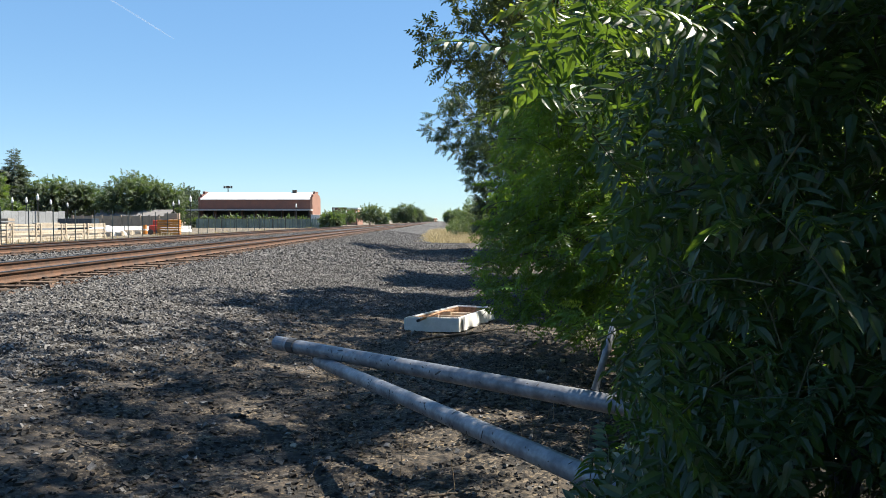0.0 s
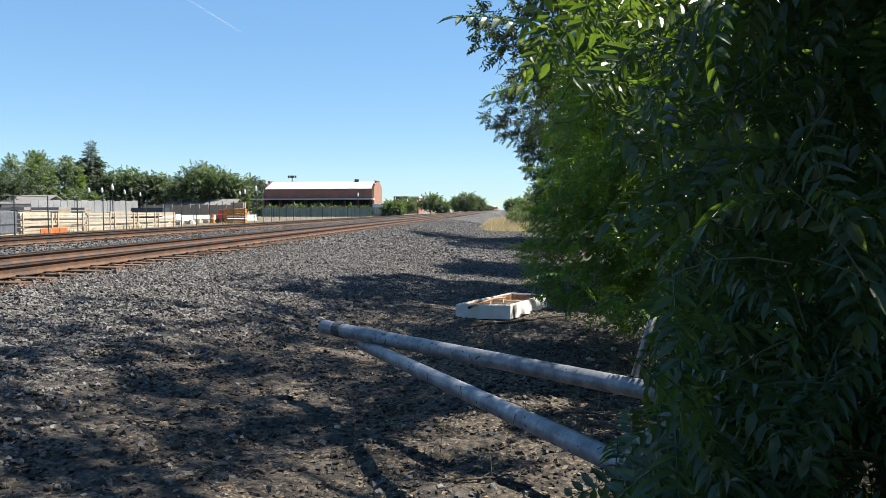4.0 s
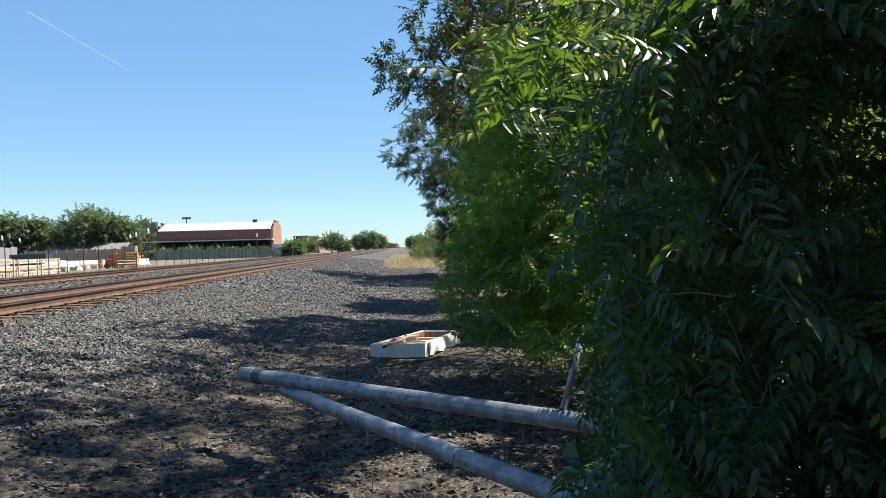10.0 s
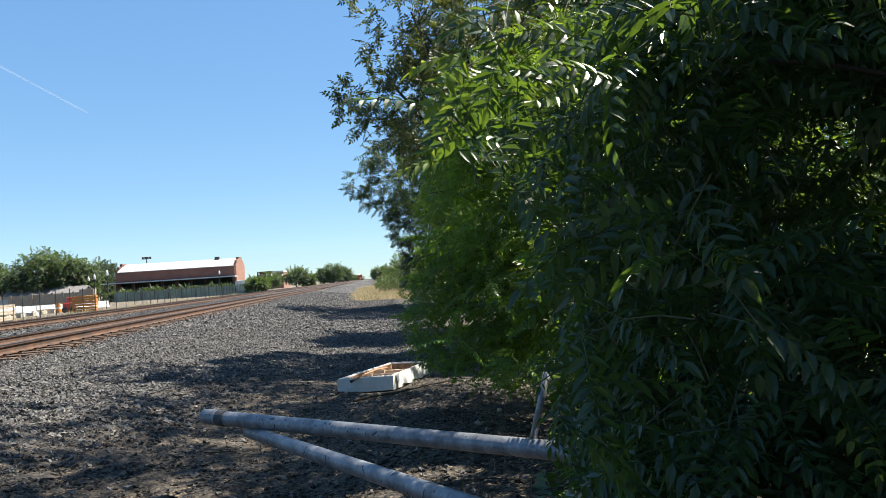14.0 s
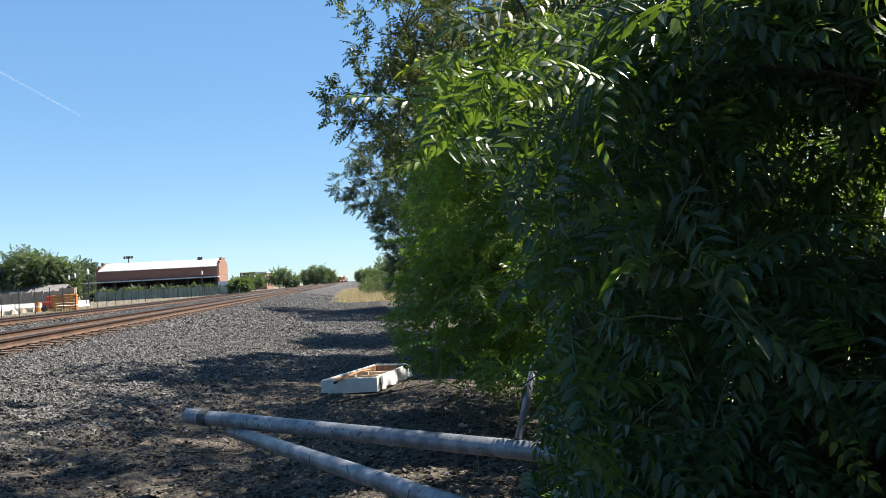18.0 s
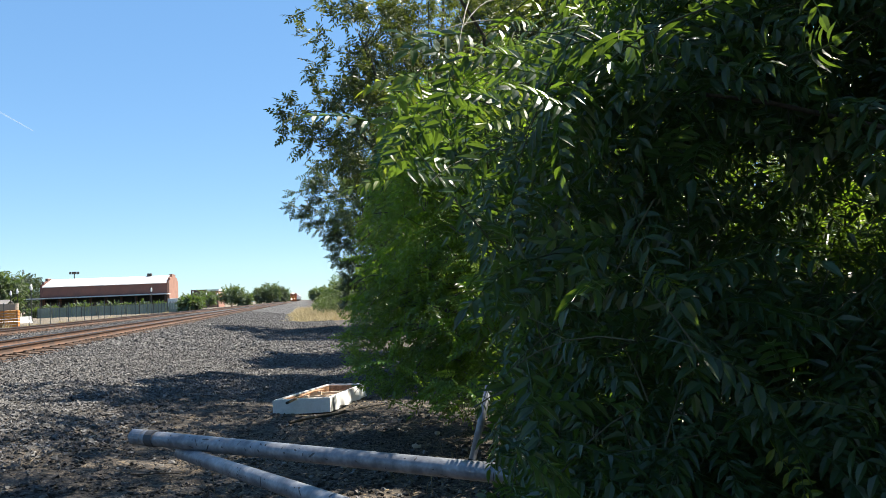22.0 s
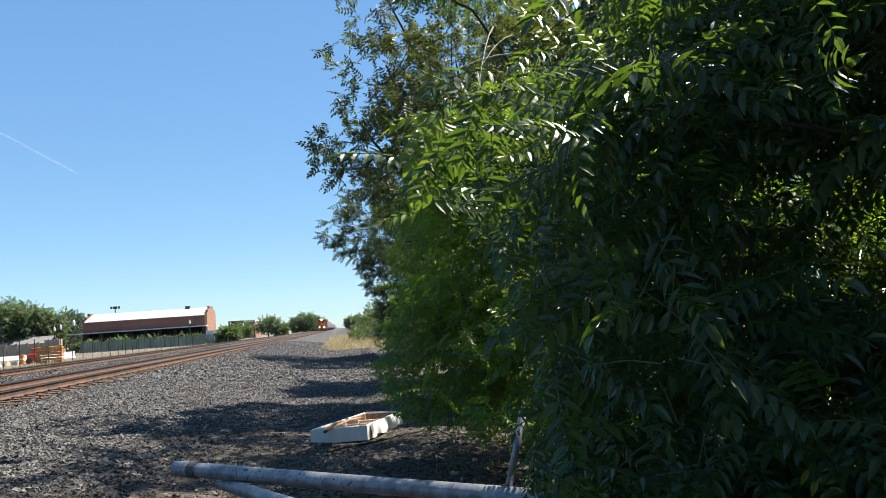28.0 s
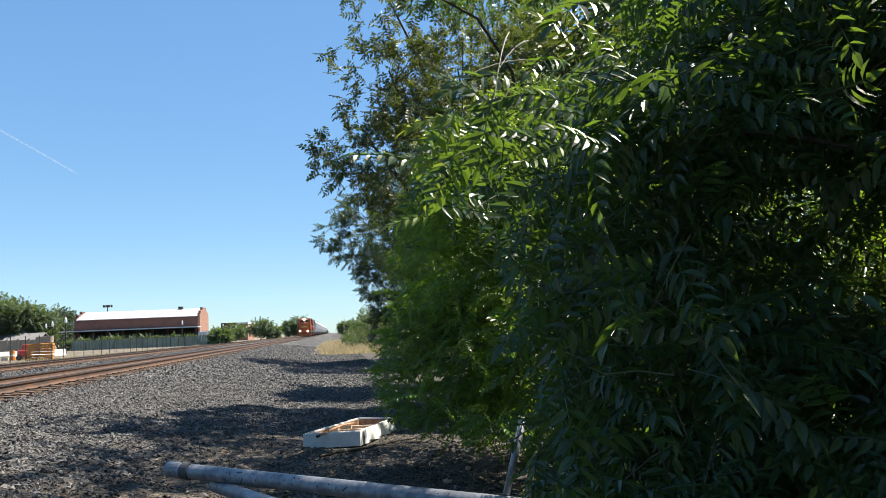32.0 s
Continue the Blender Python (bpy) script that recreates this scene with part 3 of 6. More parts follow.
# ---- pipe barrier ----
def build_barrier():
    """A swing barrier of two pipes that meet at its tip, carried by posts under the trees."""
    gate = thing("pipe_barrier", "scuffed galvanised steel pipe swing barrier over dark soil", "barrier gate")
    z = 0.58
    tip, a1, b1 = Vector((-1.23, 5.59, z)), Vector((2.18, 2.62, z - 0.02)), Vector((1.0, 1.85, z + 0.004))
    r = 0.050
    rng = random.Random(4)

    def pipe(name, p, q, rad, label):
        d = (q - p)
        pts = [p + d * (i / 24) for i in range(25)]
        v, f = tube_arrays([tuple(c) for c in pts], [rad] * 25, 20)
        ob = raw(name, v, f, PIPE, gate, label, smooth=True)
        for i in range(60):
            w, a, ln = rng.uniform(0.03, 0.8), rng.uniform(-1.2, 1.1), rng.choice((0.004, 0.006, 0.009, 0.014, 0.03))
            c = p + d * w
            side = d.normalized().cross(Vector((0, 0, 1)))
            if side.y > 0:
                side = -side
            out = side * math.cos(a) + Vector((0, 0, 1)) * math.sin(a)
            bm = bmesh.new()
            m = Matrix.Translation(c + out * (rad - 0.001)) @ out.to_track_quat("Z", "Y").to_matrix().to_4x4() @ pose(0, 0, 0, 0, 0, rng.uniform(0, 180))
            bmesh.ops.create_icosphere(bm, subdivisions=1, radius=1.0, matrix=m @ Matrix.Diagonal((ln, rng.uniform(0.003, 0.008), 0.002, 1)))
            part("paint_scrape", bm, PIPE_MARK, ob)
        return ob
    pipe("upper_bar", tip, a1, r, "long scuffed pipe with dark scrape marks")
    pipe("brace_bar", Vector((-0.894, 5.38, 0.486)), b1, r * 0.88, "lighter pipe that slants towards its post")
    d = (a1 - tip).normalized()
    part("end_cap", cyl(bmesh.new(), tip - d * 0.012, tip + d * 0.10, r * 1.06, n=20), PIPE, gate, "plain pipe end", smooth=False)
    part("clamp_band", cyl(bmesh.new(), tip + d * 0.15, tip + d * 0.23, r * 1.13, n=20), PIPE_MARK, gate, "rusted clamp band")
    s = Vector((0.80, 3.85, z + 0.04))
    part("stay_rod", cyl(bmesh.new(), s, s + Vector((0.115, 0.03, 0.37)), 0.019, n=14), PIPE, gate, "thin pipe stay rising into the leaves", smooth=True)
    for x, y, h in ((1.66, 3.03, 0.483), (1.0, 1.85, 0.46)):
        post = part("post", cyl(bmesh.new(), (x, y, -0.1), (x, y, h), 0.06, n=18), PIPE, gate, "upright pipe post", smooth=False)
        part("post_cap", cyl(bmesh.new(), (x, y, h), (x, y, h + 0.025), 0.066, 0.04, n=18), PIPE, post)
    return gate


build_barrier()


# ---- white tub ----
def build_tub():
    """A shallow white box, wider at its front, with a thick rim and a torn rusty lining."""
    tub = thing("discarded_tub", "discarded white enamelled tub with rusty insides, lying on soil", "tub", pose(-0.50, 9.98, 0.01))
    h, k = 0.195, 0.034
    outer = [Vector(c) for c in ((0, 0), (0.735, -0.04), (1.285, 1.24), (0.745, 1.485))]
    mid = sum(outer, Vector((0, 0))) / 4

    def shrunk(d):
        """The four corners moved in by d from every side."""
        lines = []
        for a, b in zip(outer, outer[1:] + outer[:1]):
            n = Vector((a.y - b.y, b.x - a.x)).normalized()
            lines.append((n, n.dot(a) + d))
        out = []
        for (n, c), (m, e) in zip(lines[-1:] + lines[:-1], lines):
            det = n.x * m.y - n.y * m.x
            out.append(Vector(((c * m.y - e * n.y) / det, (n.x * e - m.x * c) / det)))
        return out

    def slab(name, pts, z0, z1, material, label="", bevel=0.009):
        bm = prism(bmesh.new(), [tuple(q) for q in pts], z0, z1)
        for v in bm.verts:
            v.co = Vector((v.co.x, v.co.z, v.co.y))
        bmesh.ops.recalc_face_normals(bm, faces=bm.faces)
        if bevel:
            tops = [e for e in bm.edges if all(v.co.z > z1 - 0.001 for v in e.verts)]
            bmesh.ops.bevel(bm, geom=tops, offset=bevel, segments=2, affect="EDGES")
        return part(name, bm, material, tub, label)
    ins = shrunk(k)
    names = (("front_wall", "white chipped side"), ("right_wall", "bright white side with torn film"), ("back_wall", ""), ("left_wall", ""))
    for i, (name, label) in enumerate(names):
        o = (i + 1) % 4
        slab(name, [outer[i], outer[o], ins[o], ins[i]], 0, h - 0.001 * (i % 2), WHITE_TUB, label)
    lin = shrunk(k + 0.003)
    slab("liner", lin, 0.004, 0.05, TUB_IN, "rust-brown inside", 0)
    thin = shrunk(k + 0.02)
    for i in (2, 3):
        o = (i + 1) % 4
        slab("backing_board", [lin[i], lin[o], thin[o], thin[i]], 0.052, h - 0.02, TUB_IN, "brown backing board", 0)
    side = (outer[3] - outer[0]).normalized()
    across = (outer[1] - outer[0]).normalized()
    for s, w in ((0.35, 0.05), (0.75, 0.06), (1.15, 0.05)):
        a = outer[0] + side * s + across * 0.07
        slab("slat", [a, a + across * 0.5, a + across * 0.5 + side * w, a + side * w], 0.052, 0.13, TIMBER, "pale wooden slat", 0.006)
    v, f = tube_arrays([(0.20, -0.16, h - 0.02), (0.36, 0.12, h + 0.012), (0.52, 0.42, h + 0.03), (0.70, 0.72, h + 0.01)], [0.017, 0.016, 0.015, 0.012], 8)
    raw("stick", v, f, TUB_IN, tub, "brown stick laid across the rim", smooth=True)
    part("stick_end", cyl(bmesh.new(), (0.185, -0.185, h - 0.023), (0.203, -0.155, h - 0.0195), 0.019, n=10), POSTBLK, tub, "dark stick end")
    for s in (0.55, 0.95):
        a = outer[0] + side * s + across * 0.05
        slab("divider", [a, a + across * 0.16, a + across * 0.16 + side * 0.03, a + side * 0.03], 0.052, h - 0.03, TIMBER, "pale wooden divider", 0.004)
    way = (outer[2] - outer[1]).normalized()
    out = Vector((way.y, -way.x))
    # crumpled film hanging down the side in folds
    nu, nv = 46, 7
    verts = []
    for skin in (0.0, 0.004):
        for i in range(nu):
            u = i / (nu - 1)
            fold = 0.5 + 0.5 * math.sin(21 * u + 1.2 * math.sin(7 * u)) + 0.25 * math.sin(53 * u)
            for k in range(nv):
                w = k / (nv - 1)
                low = 0.012 + 0.022 * math.sin(9 * u) ** 2
                c = outer[1] + way * (0.10 + 1.22 * u + 0.01 * math.sin(6 * w + 9 * u)) + out * (0.006 + skin + (0.008 + 0.034 * (1 - w)) * max(fold, 0.0))
                verts.append((c.x, c.y, low + (h + 0.004 - low) * w))
    faces = []
    for i in range(nu - 1):
        for k in range(nv - 1):
            a = i * nv + k
            faces.append((a, a + 1, a + nv + 1, a + nv))
            b = a + nu * nv
            faces.append((b, b + nv, b + nv + 1, b + 1))
    raw("torn_film", verts, faces, WHITE_TUB, tub, "crumpled white film hanging in folds", smooth=True)


build_tub()


# ---- leaves ----
def frond(rng, length, pairs, leaf_len, leaf_w, droop, fine, stalk=True):
    """A pinnate leaf along +y: a bowed stalk with pairs of folded leaflets and one at the tip."""
    vs, fs = [], []

    def at(s):
        return np.array([0.03 * length * math.sin(3 * s), length * s * (1 - 0.25 * droop * s), -droop * length * 0.6 * s * s])

    def leaflet(p, d, ln, w):
        d = d / np.linalg.norm(d)
        side = np.cross(d, (0, 0, 1.0))
        side /= np.linalg.norm(side) + 1e-9
        up = np.cross(side, d)
        tw = rng.normal(0, 0.16 if fine else 0.35)
        side, up = side * math.cos(tw) + up * math.sin(tw), up * math.cos(tw) - side * math.sin(tw)
        o = len(vs)
        sag = rng.uniform(0.05, 0.28) * ln
        if fine:
            prof = [(0.0, 0.0), (0.28, 0.92), (0.6, 0.78), (1.0, 0.0)]
            vs.append(p)
            for s, k in prof[1:3]:
                c = p + d * ln * s - up * sag * s * s
                vs.extend([c - side * w * k / 2 + up * w * 0.16, c, c + side * w * k / 2 + up * w * 0.16])
            vs.append(p + d * ln - up * sag)
            fs.extend([(o, o + 1, o + 2), (o, o + 2, o + 3), (o + 1, o + 4, o + 5), (o + 1, o + 5, o + 2), (o + 2, o + 5, o + 6), (o + 2, o + 6, o + 3), (o + 4, o + 7, o + 5), (o + 5, o + 7, o + 6)])
        else:
            c = p + d * ln * 0.42 - up * sag * 0.2
            vs.extend([p, c - side * w / 2 + up * w * 0.12, c + side * w / 2 + up * w * 0.12, p + d * ln - up * sag])
            fs.extend([(o, o + 1, o + 3), (o, o + 3, o + 2)])
    for i in range(pairs):
        s = 0.22 + 0.70 * i / max(pairs - 1, 1)
        p = at(s)
        fwd = at(s + 0.02) - at(s - 0.02)
        fwd /= np.linalg.norm(fwd)
        k = math.sin(math.pi * (0.25 + 0.6 * s)) ** 0.6
        for e in (-1, 1):
            d = fwd * (rng.uniform(0.42, 0.62) if fine else rng.uniform(0.35, 0.75)) + np.array([e * 1.0, 0, rng.uniform(-0.28, -0.05) if fine else rng.uniform(-0.45, 0.15)])
            leaflet(p, d, leaf_len * k * rng.uniform(0.85, 1.12), leaf_w * rng.uniform(0.8, 1.15))
    leaflet(at(0.97), at(1.0) - at(0.9), leaf_len * 0.95, leaf_w)
    if not stalk:
        return np.array(vs), np.array(fs)
    n0 = len(vs)
    r = 0.0016 if fine else 0.003
    steps = 5 if fine else 2
    for i in range(steps + 1):
        c = at(i / steps)
        vs.extend([c + np.array([r, 0, 0]), c + np.array([-r, 0, 0]), c + np.array([0, 0, r * 1.7])])
    for i in range(steps):
        a = n0 + 3 * i
        for k in range(3):
            b = (k + 1) % 3
            fs.extend([(a + k, a + b, a + 3 + b), (a + k, a + 3 + b, a + 3 + k)])
    return np.array(vs), np.array(fs)


LRNG = np.random.RandomState(21)
FINE = [frond(LRNG, L, n, 0.077, 0.0275, dr, True) for L, n, dr in ((0.32, 6, 0.4), (0.36, 7, 0.7), (0.27, 5, 0.25), (0.38, 8, 0.95), (0.33, 6, 0.6), (0.25, 5, 0.7))]
SMALL = [frond(LRNG, L, n, 0.066, 0.024, dr, False) for L, n, dr in ((0.34, 8, 0.35), (0.38, 9, 0.6), (0.30, 7, 0.2), (0.40, 9, 0.85))]
TUFT = [frond(LRNG, L, n, 0.085, 0.036, dr, False) for L, n, dr in ((0.24, 4, 0.15), (0.30, 5, 0.35), (0.20, 4, 0.1))]
COARSE = [frond(LRNG, L, n, 0.095, 0.032, dr, False) for L, n, dr in ((0.36, 5, 0.5), (0.42, 6, 0.8), (0.34, 5, 0.3), (0.44, 6, 1.0))]
SPRAY = [frond(LRNG, L, n, 0.10, 0.062, dr, False, False) for L, n, dr in ((0.34, 4, 0.3), (0.40, 5, 0.7), (0.30, 4, 1.0))]
CLUMP = [frond(LRNG, L, n, 0.42, 0.30, dr, False, False) for L, n, dr in ((1.3, 4, 0.4), (1.1, 3, 0.9), (1.5, 4, 0.2))]


def frames_for(rng, d, face=(0.0, 0.0, 1.0)):
    """Turns that carry +y onto each direction d, with the upper side to the light."""
    d = d / np.linalg.norm(d, axis=1)[:, None]
    up = np.tile(face, (len(d), 1)) + rng.normal(0, 0.6, d.shape)
    x = np.cross(d, up)
    x /= np.linalg.norm(x, axis=1)[:, None] + 1e-9
    z = np.cross(x, d)
    return np.stack([x, d, z], 2)


def plant(rng, pos, d, kinds, smin, smax, face=(0.0, 0.0, 1.0)):
    """All fronds as one pair of arrays."""
    pick = rng.randint(0, len(kinds), len(pos))
    out = []
    rot = frames_for(rng, d, face)
    sc = rng.uniform(smin, smax, len(pos))
    for k, (v, f) in enumerate(kinds):
        idx = np.where(pick == k)[0]
        if not len(idx):
            continue
        w = np.einsum("nij,kj->nki", rot[idx], v) * sc[idx][:, None, None] + pos[idx][:, None, :]
        g = f[None] + (np.arange(len(idx)) * len(v))[:, None, None]
        out.append((w.reshape(-1, 3), g.reshape(-1, 3)))
    return join_arrays(out)


def clumped(rng, blobs, twigs, per, shell=0.45):
    """Twig ends in and near the skin of egg-shaped masses (x, y, z, rx, ry, rz), with a few leaves at each."""
    b = np.array(blobs, float)
    vol = b[:, 3] * b[:, 4] * b[:, 5]
    which = rng.choice(len(b), twigs, p=vol / vol.sum())
    u = rng.normal(size=(twigs, 3))
    u /= np.linalg.norm(u, axis=1)[:, None]
    r = (shell + (1 - shell) * rng.uniform(0, 1, twigs) ** 0.5) * (1 + 0.13 * np.sin(5 * u[:, 0] + 3 * which) * np.cos(4 * u[:, 2] + which) + rng.normal(0, 0.06, twigs))
    p = b[which, :3] + u * b[which, 3:] * r[:, None]
    pos = np.repeat(p, per, 0) + rng.normal(0, 0.06, (twigs * per, 3))
    d = np.repeat(u * (0.7, 0.7, 0.35), per, 0) + rng.normal(0, 0.55, (twigs * per, 3)) + (0, 0, -0.12)
    return p, pos, d


def sprigs(rng, feet, ways, lengths, sag=(0.1, 0.45), wide=(0.5, 1.1), lift=-0.12):
    """Leafy twigs that end at each foot: fronds on alternate sides and one at the tip. Gives leaf feet, leaf ways and the twigs' lines."""
    pos, d, paths = [], [], []
    for foot, a, length in zip(feet, ways, lengths):
        a = a / np.linalg.norm(a)
        side = np.cross(a, (0, 0, 1.0))
        side /= np.linalg.norm(side) + 1e-9
        start = foot - a * length
        bend = np.array([0, 0, -rng.uniform(*sag)]) * length
        k = rng.randint(5, 8)
        paths.append([start + a * length * s + bend * s * s for s in np.linspace(0, 1, 5)])
        for j in range(k):
            s = 0.25 + 0.75 * j / (k - 1)
            e = 1 if j % 2 else -1
            pos.append(start + a * length * s + bend * s * s)
            d.append(a * (0.35 + 0.7 * (j == k - 1)) + side * e * rng.uniform(*wide) * (j < k - 1) + np.array([0, 0, rng.normal(lift, 0.25)]))
    return np.array(pos), np.array(d), paths


def limbs(rng, base, tops, r0, bow=0.25, n=7):
    """Trunk and limbs as bent tapering tubes from the base to each top."""
    out = []
    base = np.asarray(base, float)
    for k, top in enumerate(tops):
        top = np.asarray(top, float)
        mid = base + (top - base) * 0.5 + np.array([0, 0, bow * np.linalg.norm(top - base)]) * 0.5 + rng.normal(0, 0.08, 3) * np.linalg.norm(top - base) * 0.6
        s = np.linspace(0, 1, 9)[:, None]
        pts = (1 - s) ** 2 * base + 2 * s * (1 - s) * mid + s * s * top
        rr = r0 * (1 if k == 0 else 0.6) * (1 - 0.82 * np.linspace(0, 1, 9))
        out.append(tube_arrays(pts, rr, n))
    return out


def tree(name, label, category, base, blobs, twigs, per, kinds, material, seed, r0=0.14, scale=(0.8, 1.2), shell=0.45, group="", bare=0, keep=None, face=(0.0, 0.0, 1.0), reach=0.0):
    """A tree or shrub: trunk with limbs, and a crown of leaves in uneven masses."""
    rng = np.random.RandomState(seed)
    t = thing(name, label, category, group=group)
    p, pos, d = clumped(rng, blobs, twigs, per, shell)
    if keep is not None:
        ok = keep(pos)
        if reach:
            ok &= keep(pos + d / np.linalg.norm(d, axis=1)[:, None] * reach - np.array([0, 0, 0.3 * reach]))
        pos, d = pos[ok], d[ok]
        p = p[keep(p)]
    tops = [(b[0], b[1], b[2] + 0.3 * b[5]) for b in blobs]
    trunk = limbs(rng, base, tops, r0)
    v, f = join_arrays(trunk)
    raw("trunk", v, f, BARK, t, "grey-brown trunk with limbs", smooth=True)
    if bare:
        tw = []
        for q in p[rng.choice(len(p), min(bare, len(p)), replace=False)]:
            c = min(blobs, key=lambda b: sum((q[i] - b[i]) ** 2 for i in range(3)))
            s = np.array([c[0], c[1], c[2] - 0.2 * c[5]]) + (q - np.array(c[:3])) * 0.2
            m = (s + q) / 2 + rng.normal(0, 0.06, 3)
            tw.append(tube_arrays([s, m, q], [0.012, 0.008, 0.003], 5))
        v, f = join_arrays(tw)
        tagged(raw("twigwork", v, f, TWIG, t), kind="stuff")
    v, f = plant(rng, pos, d, kinds, *scale, face)
    raw("crown", v, f, material, t)
    return t


def slope_of(p):
    """How far each point lies to the right of the way ahead and above the eye, per metre ahead."""
    q = np.asarray(p) - np.array([0, 0, EYE])
    a = np.maximum(q[:, 1], 0.3)
    return q[:, 0] / a, q[:, 2] / a


def beside_shoulder(p, slack=0.0):
    """The ragged edge of the thicket along the shoulder: open sky to its left, crowns free to reach over high above."""
    t, e = slope_of(p)
    lim = np.interp(e, [-0.03, 0.03, 0.09, 0.11, 0.14, 0.18, 0.22, 0.26, 0.285, 0.31, 0.36, 0.40, 0.44, 0.50, 0.53, 0.58], [0.0, 0.016, 0.012, -0.018, -0.032, -0.022, -0.022, -0.028, -0.006, 0.02, -0.02, -0.024, 0.01, 0.02, 0.02, -9.0])
    return (t > lim - slack) | (p[:, 1] < 0.2)


def sun_gaps(p):
    """False in the gaps between the twigs through which the sun dapples the soil by the barrier."""
    p = np.asarray(p)
    g = p - np.array(SUN_DIR) * (p[:, 2:3] / SUN_DIR.z)
    x, y = g[:, 0], g[:, 1]
    hole = np.sin(2.9 * x + 1.1 * y + 0.4) * np.sin(3.3 * y - 0.8 * x + 1.3) + 0.45 * np.sin(6.1 * x + 2.0) * np.sin(5.3 * y)
    least = np.interp(x, [-2.7, -2.2, -0.6, -0.2], [-0.12, 0.60, 0.70, 0.06])
    return ~((hole > least) & (x > -3.6) & (x < 1.1) & (y > 2.6) & (y < 5.7))


def lit_strips(p):
    """False where a leaf would shade the sunny spot at the tub or the bright strips of ballast between the trees' shadows."""
    p = np.asarray(p)
    g = p - np.array(SUN_DIR) * (p[:, 2:3] / SUN_DIR.z)
    y = g[:, 1] + 0.35 * np.sin(1.9 * g[:, 0]) + 0.2 * np.sin(5.0 * g[:, 0])
    tub = np.hypot(g[:, 0] - 0.45, g[:, 1] - 10.7) < 0.8 + 0.25 * np.sin(3 * g[:, 0] + 4 * g[:, 1])
    return ~(tub | ((g[:, 0] < 0.9) & (((y > 15.0) & (y < 16.7)) | ((y > 24.0) & (y < 27.0)))) | ((g[:, 0] < -1.2 + 0.3 * np.sin(2 * y)) & (y > 15.0) & (y < 25.0)))


def shrub_edge(p):
    t, e = slope_of(p)
    lim = np.interp(e, [-0.20, -0.185, -0.172, -0.156, -0.137, -0.11, -0.06, -0.037, -0.007, 0.031, 0.10, 0.2], [0.45, 0.30, 0.19, 0.115, 0.06, 0.040, 0.036, 0.048, 0.042, 0.040, 0.065, 0.095])
    return (t > lim) & sun_gaps(p)


def slender_edge(p):
    t, e = slope_of(p)
    return beside_shoulder(p) & lit_strips(p) & (t > np.interp(e, [-0.1, 0.12, 0.17, 0.20], [0.10, 0.10, 0.06, -0.06]))


GLADE = np.array([2.45, 3.05, 1.72])   # a sunlit spot inside the thicket


def off_glade(p, view=True):
    """False where a leaf would shade the glade or hide it from the open side."""
    q = np.asarray(p) - GLADE
    s = np.array(SUN_DIR)
    along = q @ s
    away = np.linalg.norm(q - along[:, None] * s, axis=1)
    out = (along > 0.12) & (away < 0.55)
    if view:
        t, e = slope_of(p)
        out |= (np.abs(t - GLADE[0] / GLADE[1]) < 0.085) & (np.abs(e - 0.07) < 0.07) & (np.asarray(p)[:, 1] < GLADE[1] - 0.25)
    return ~out


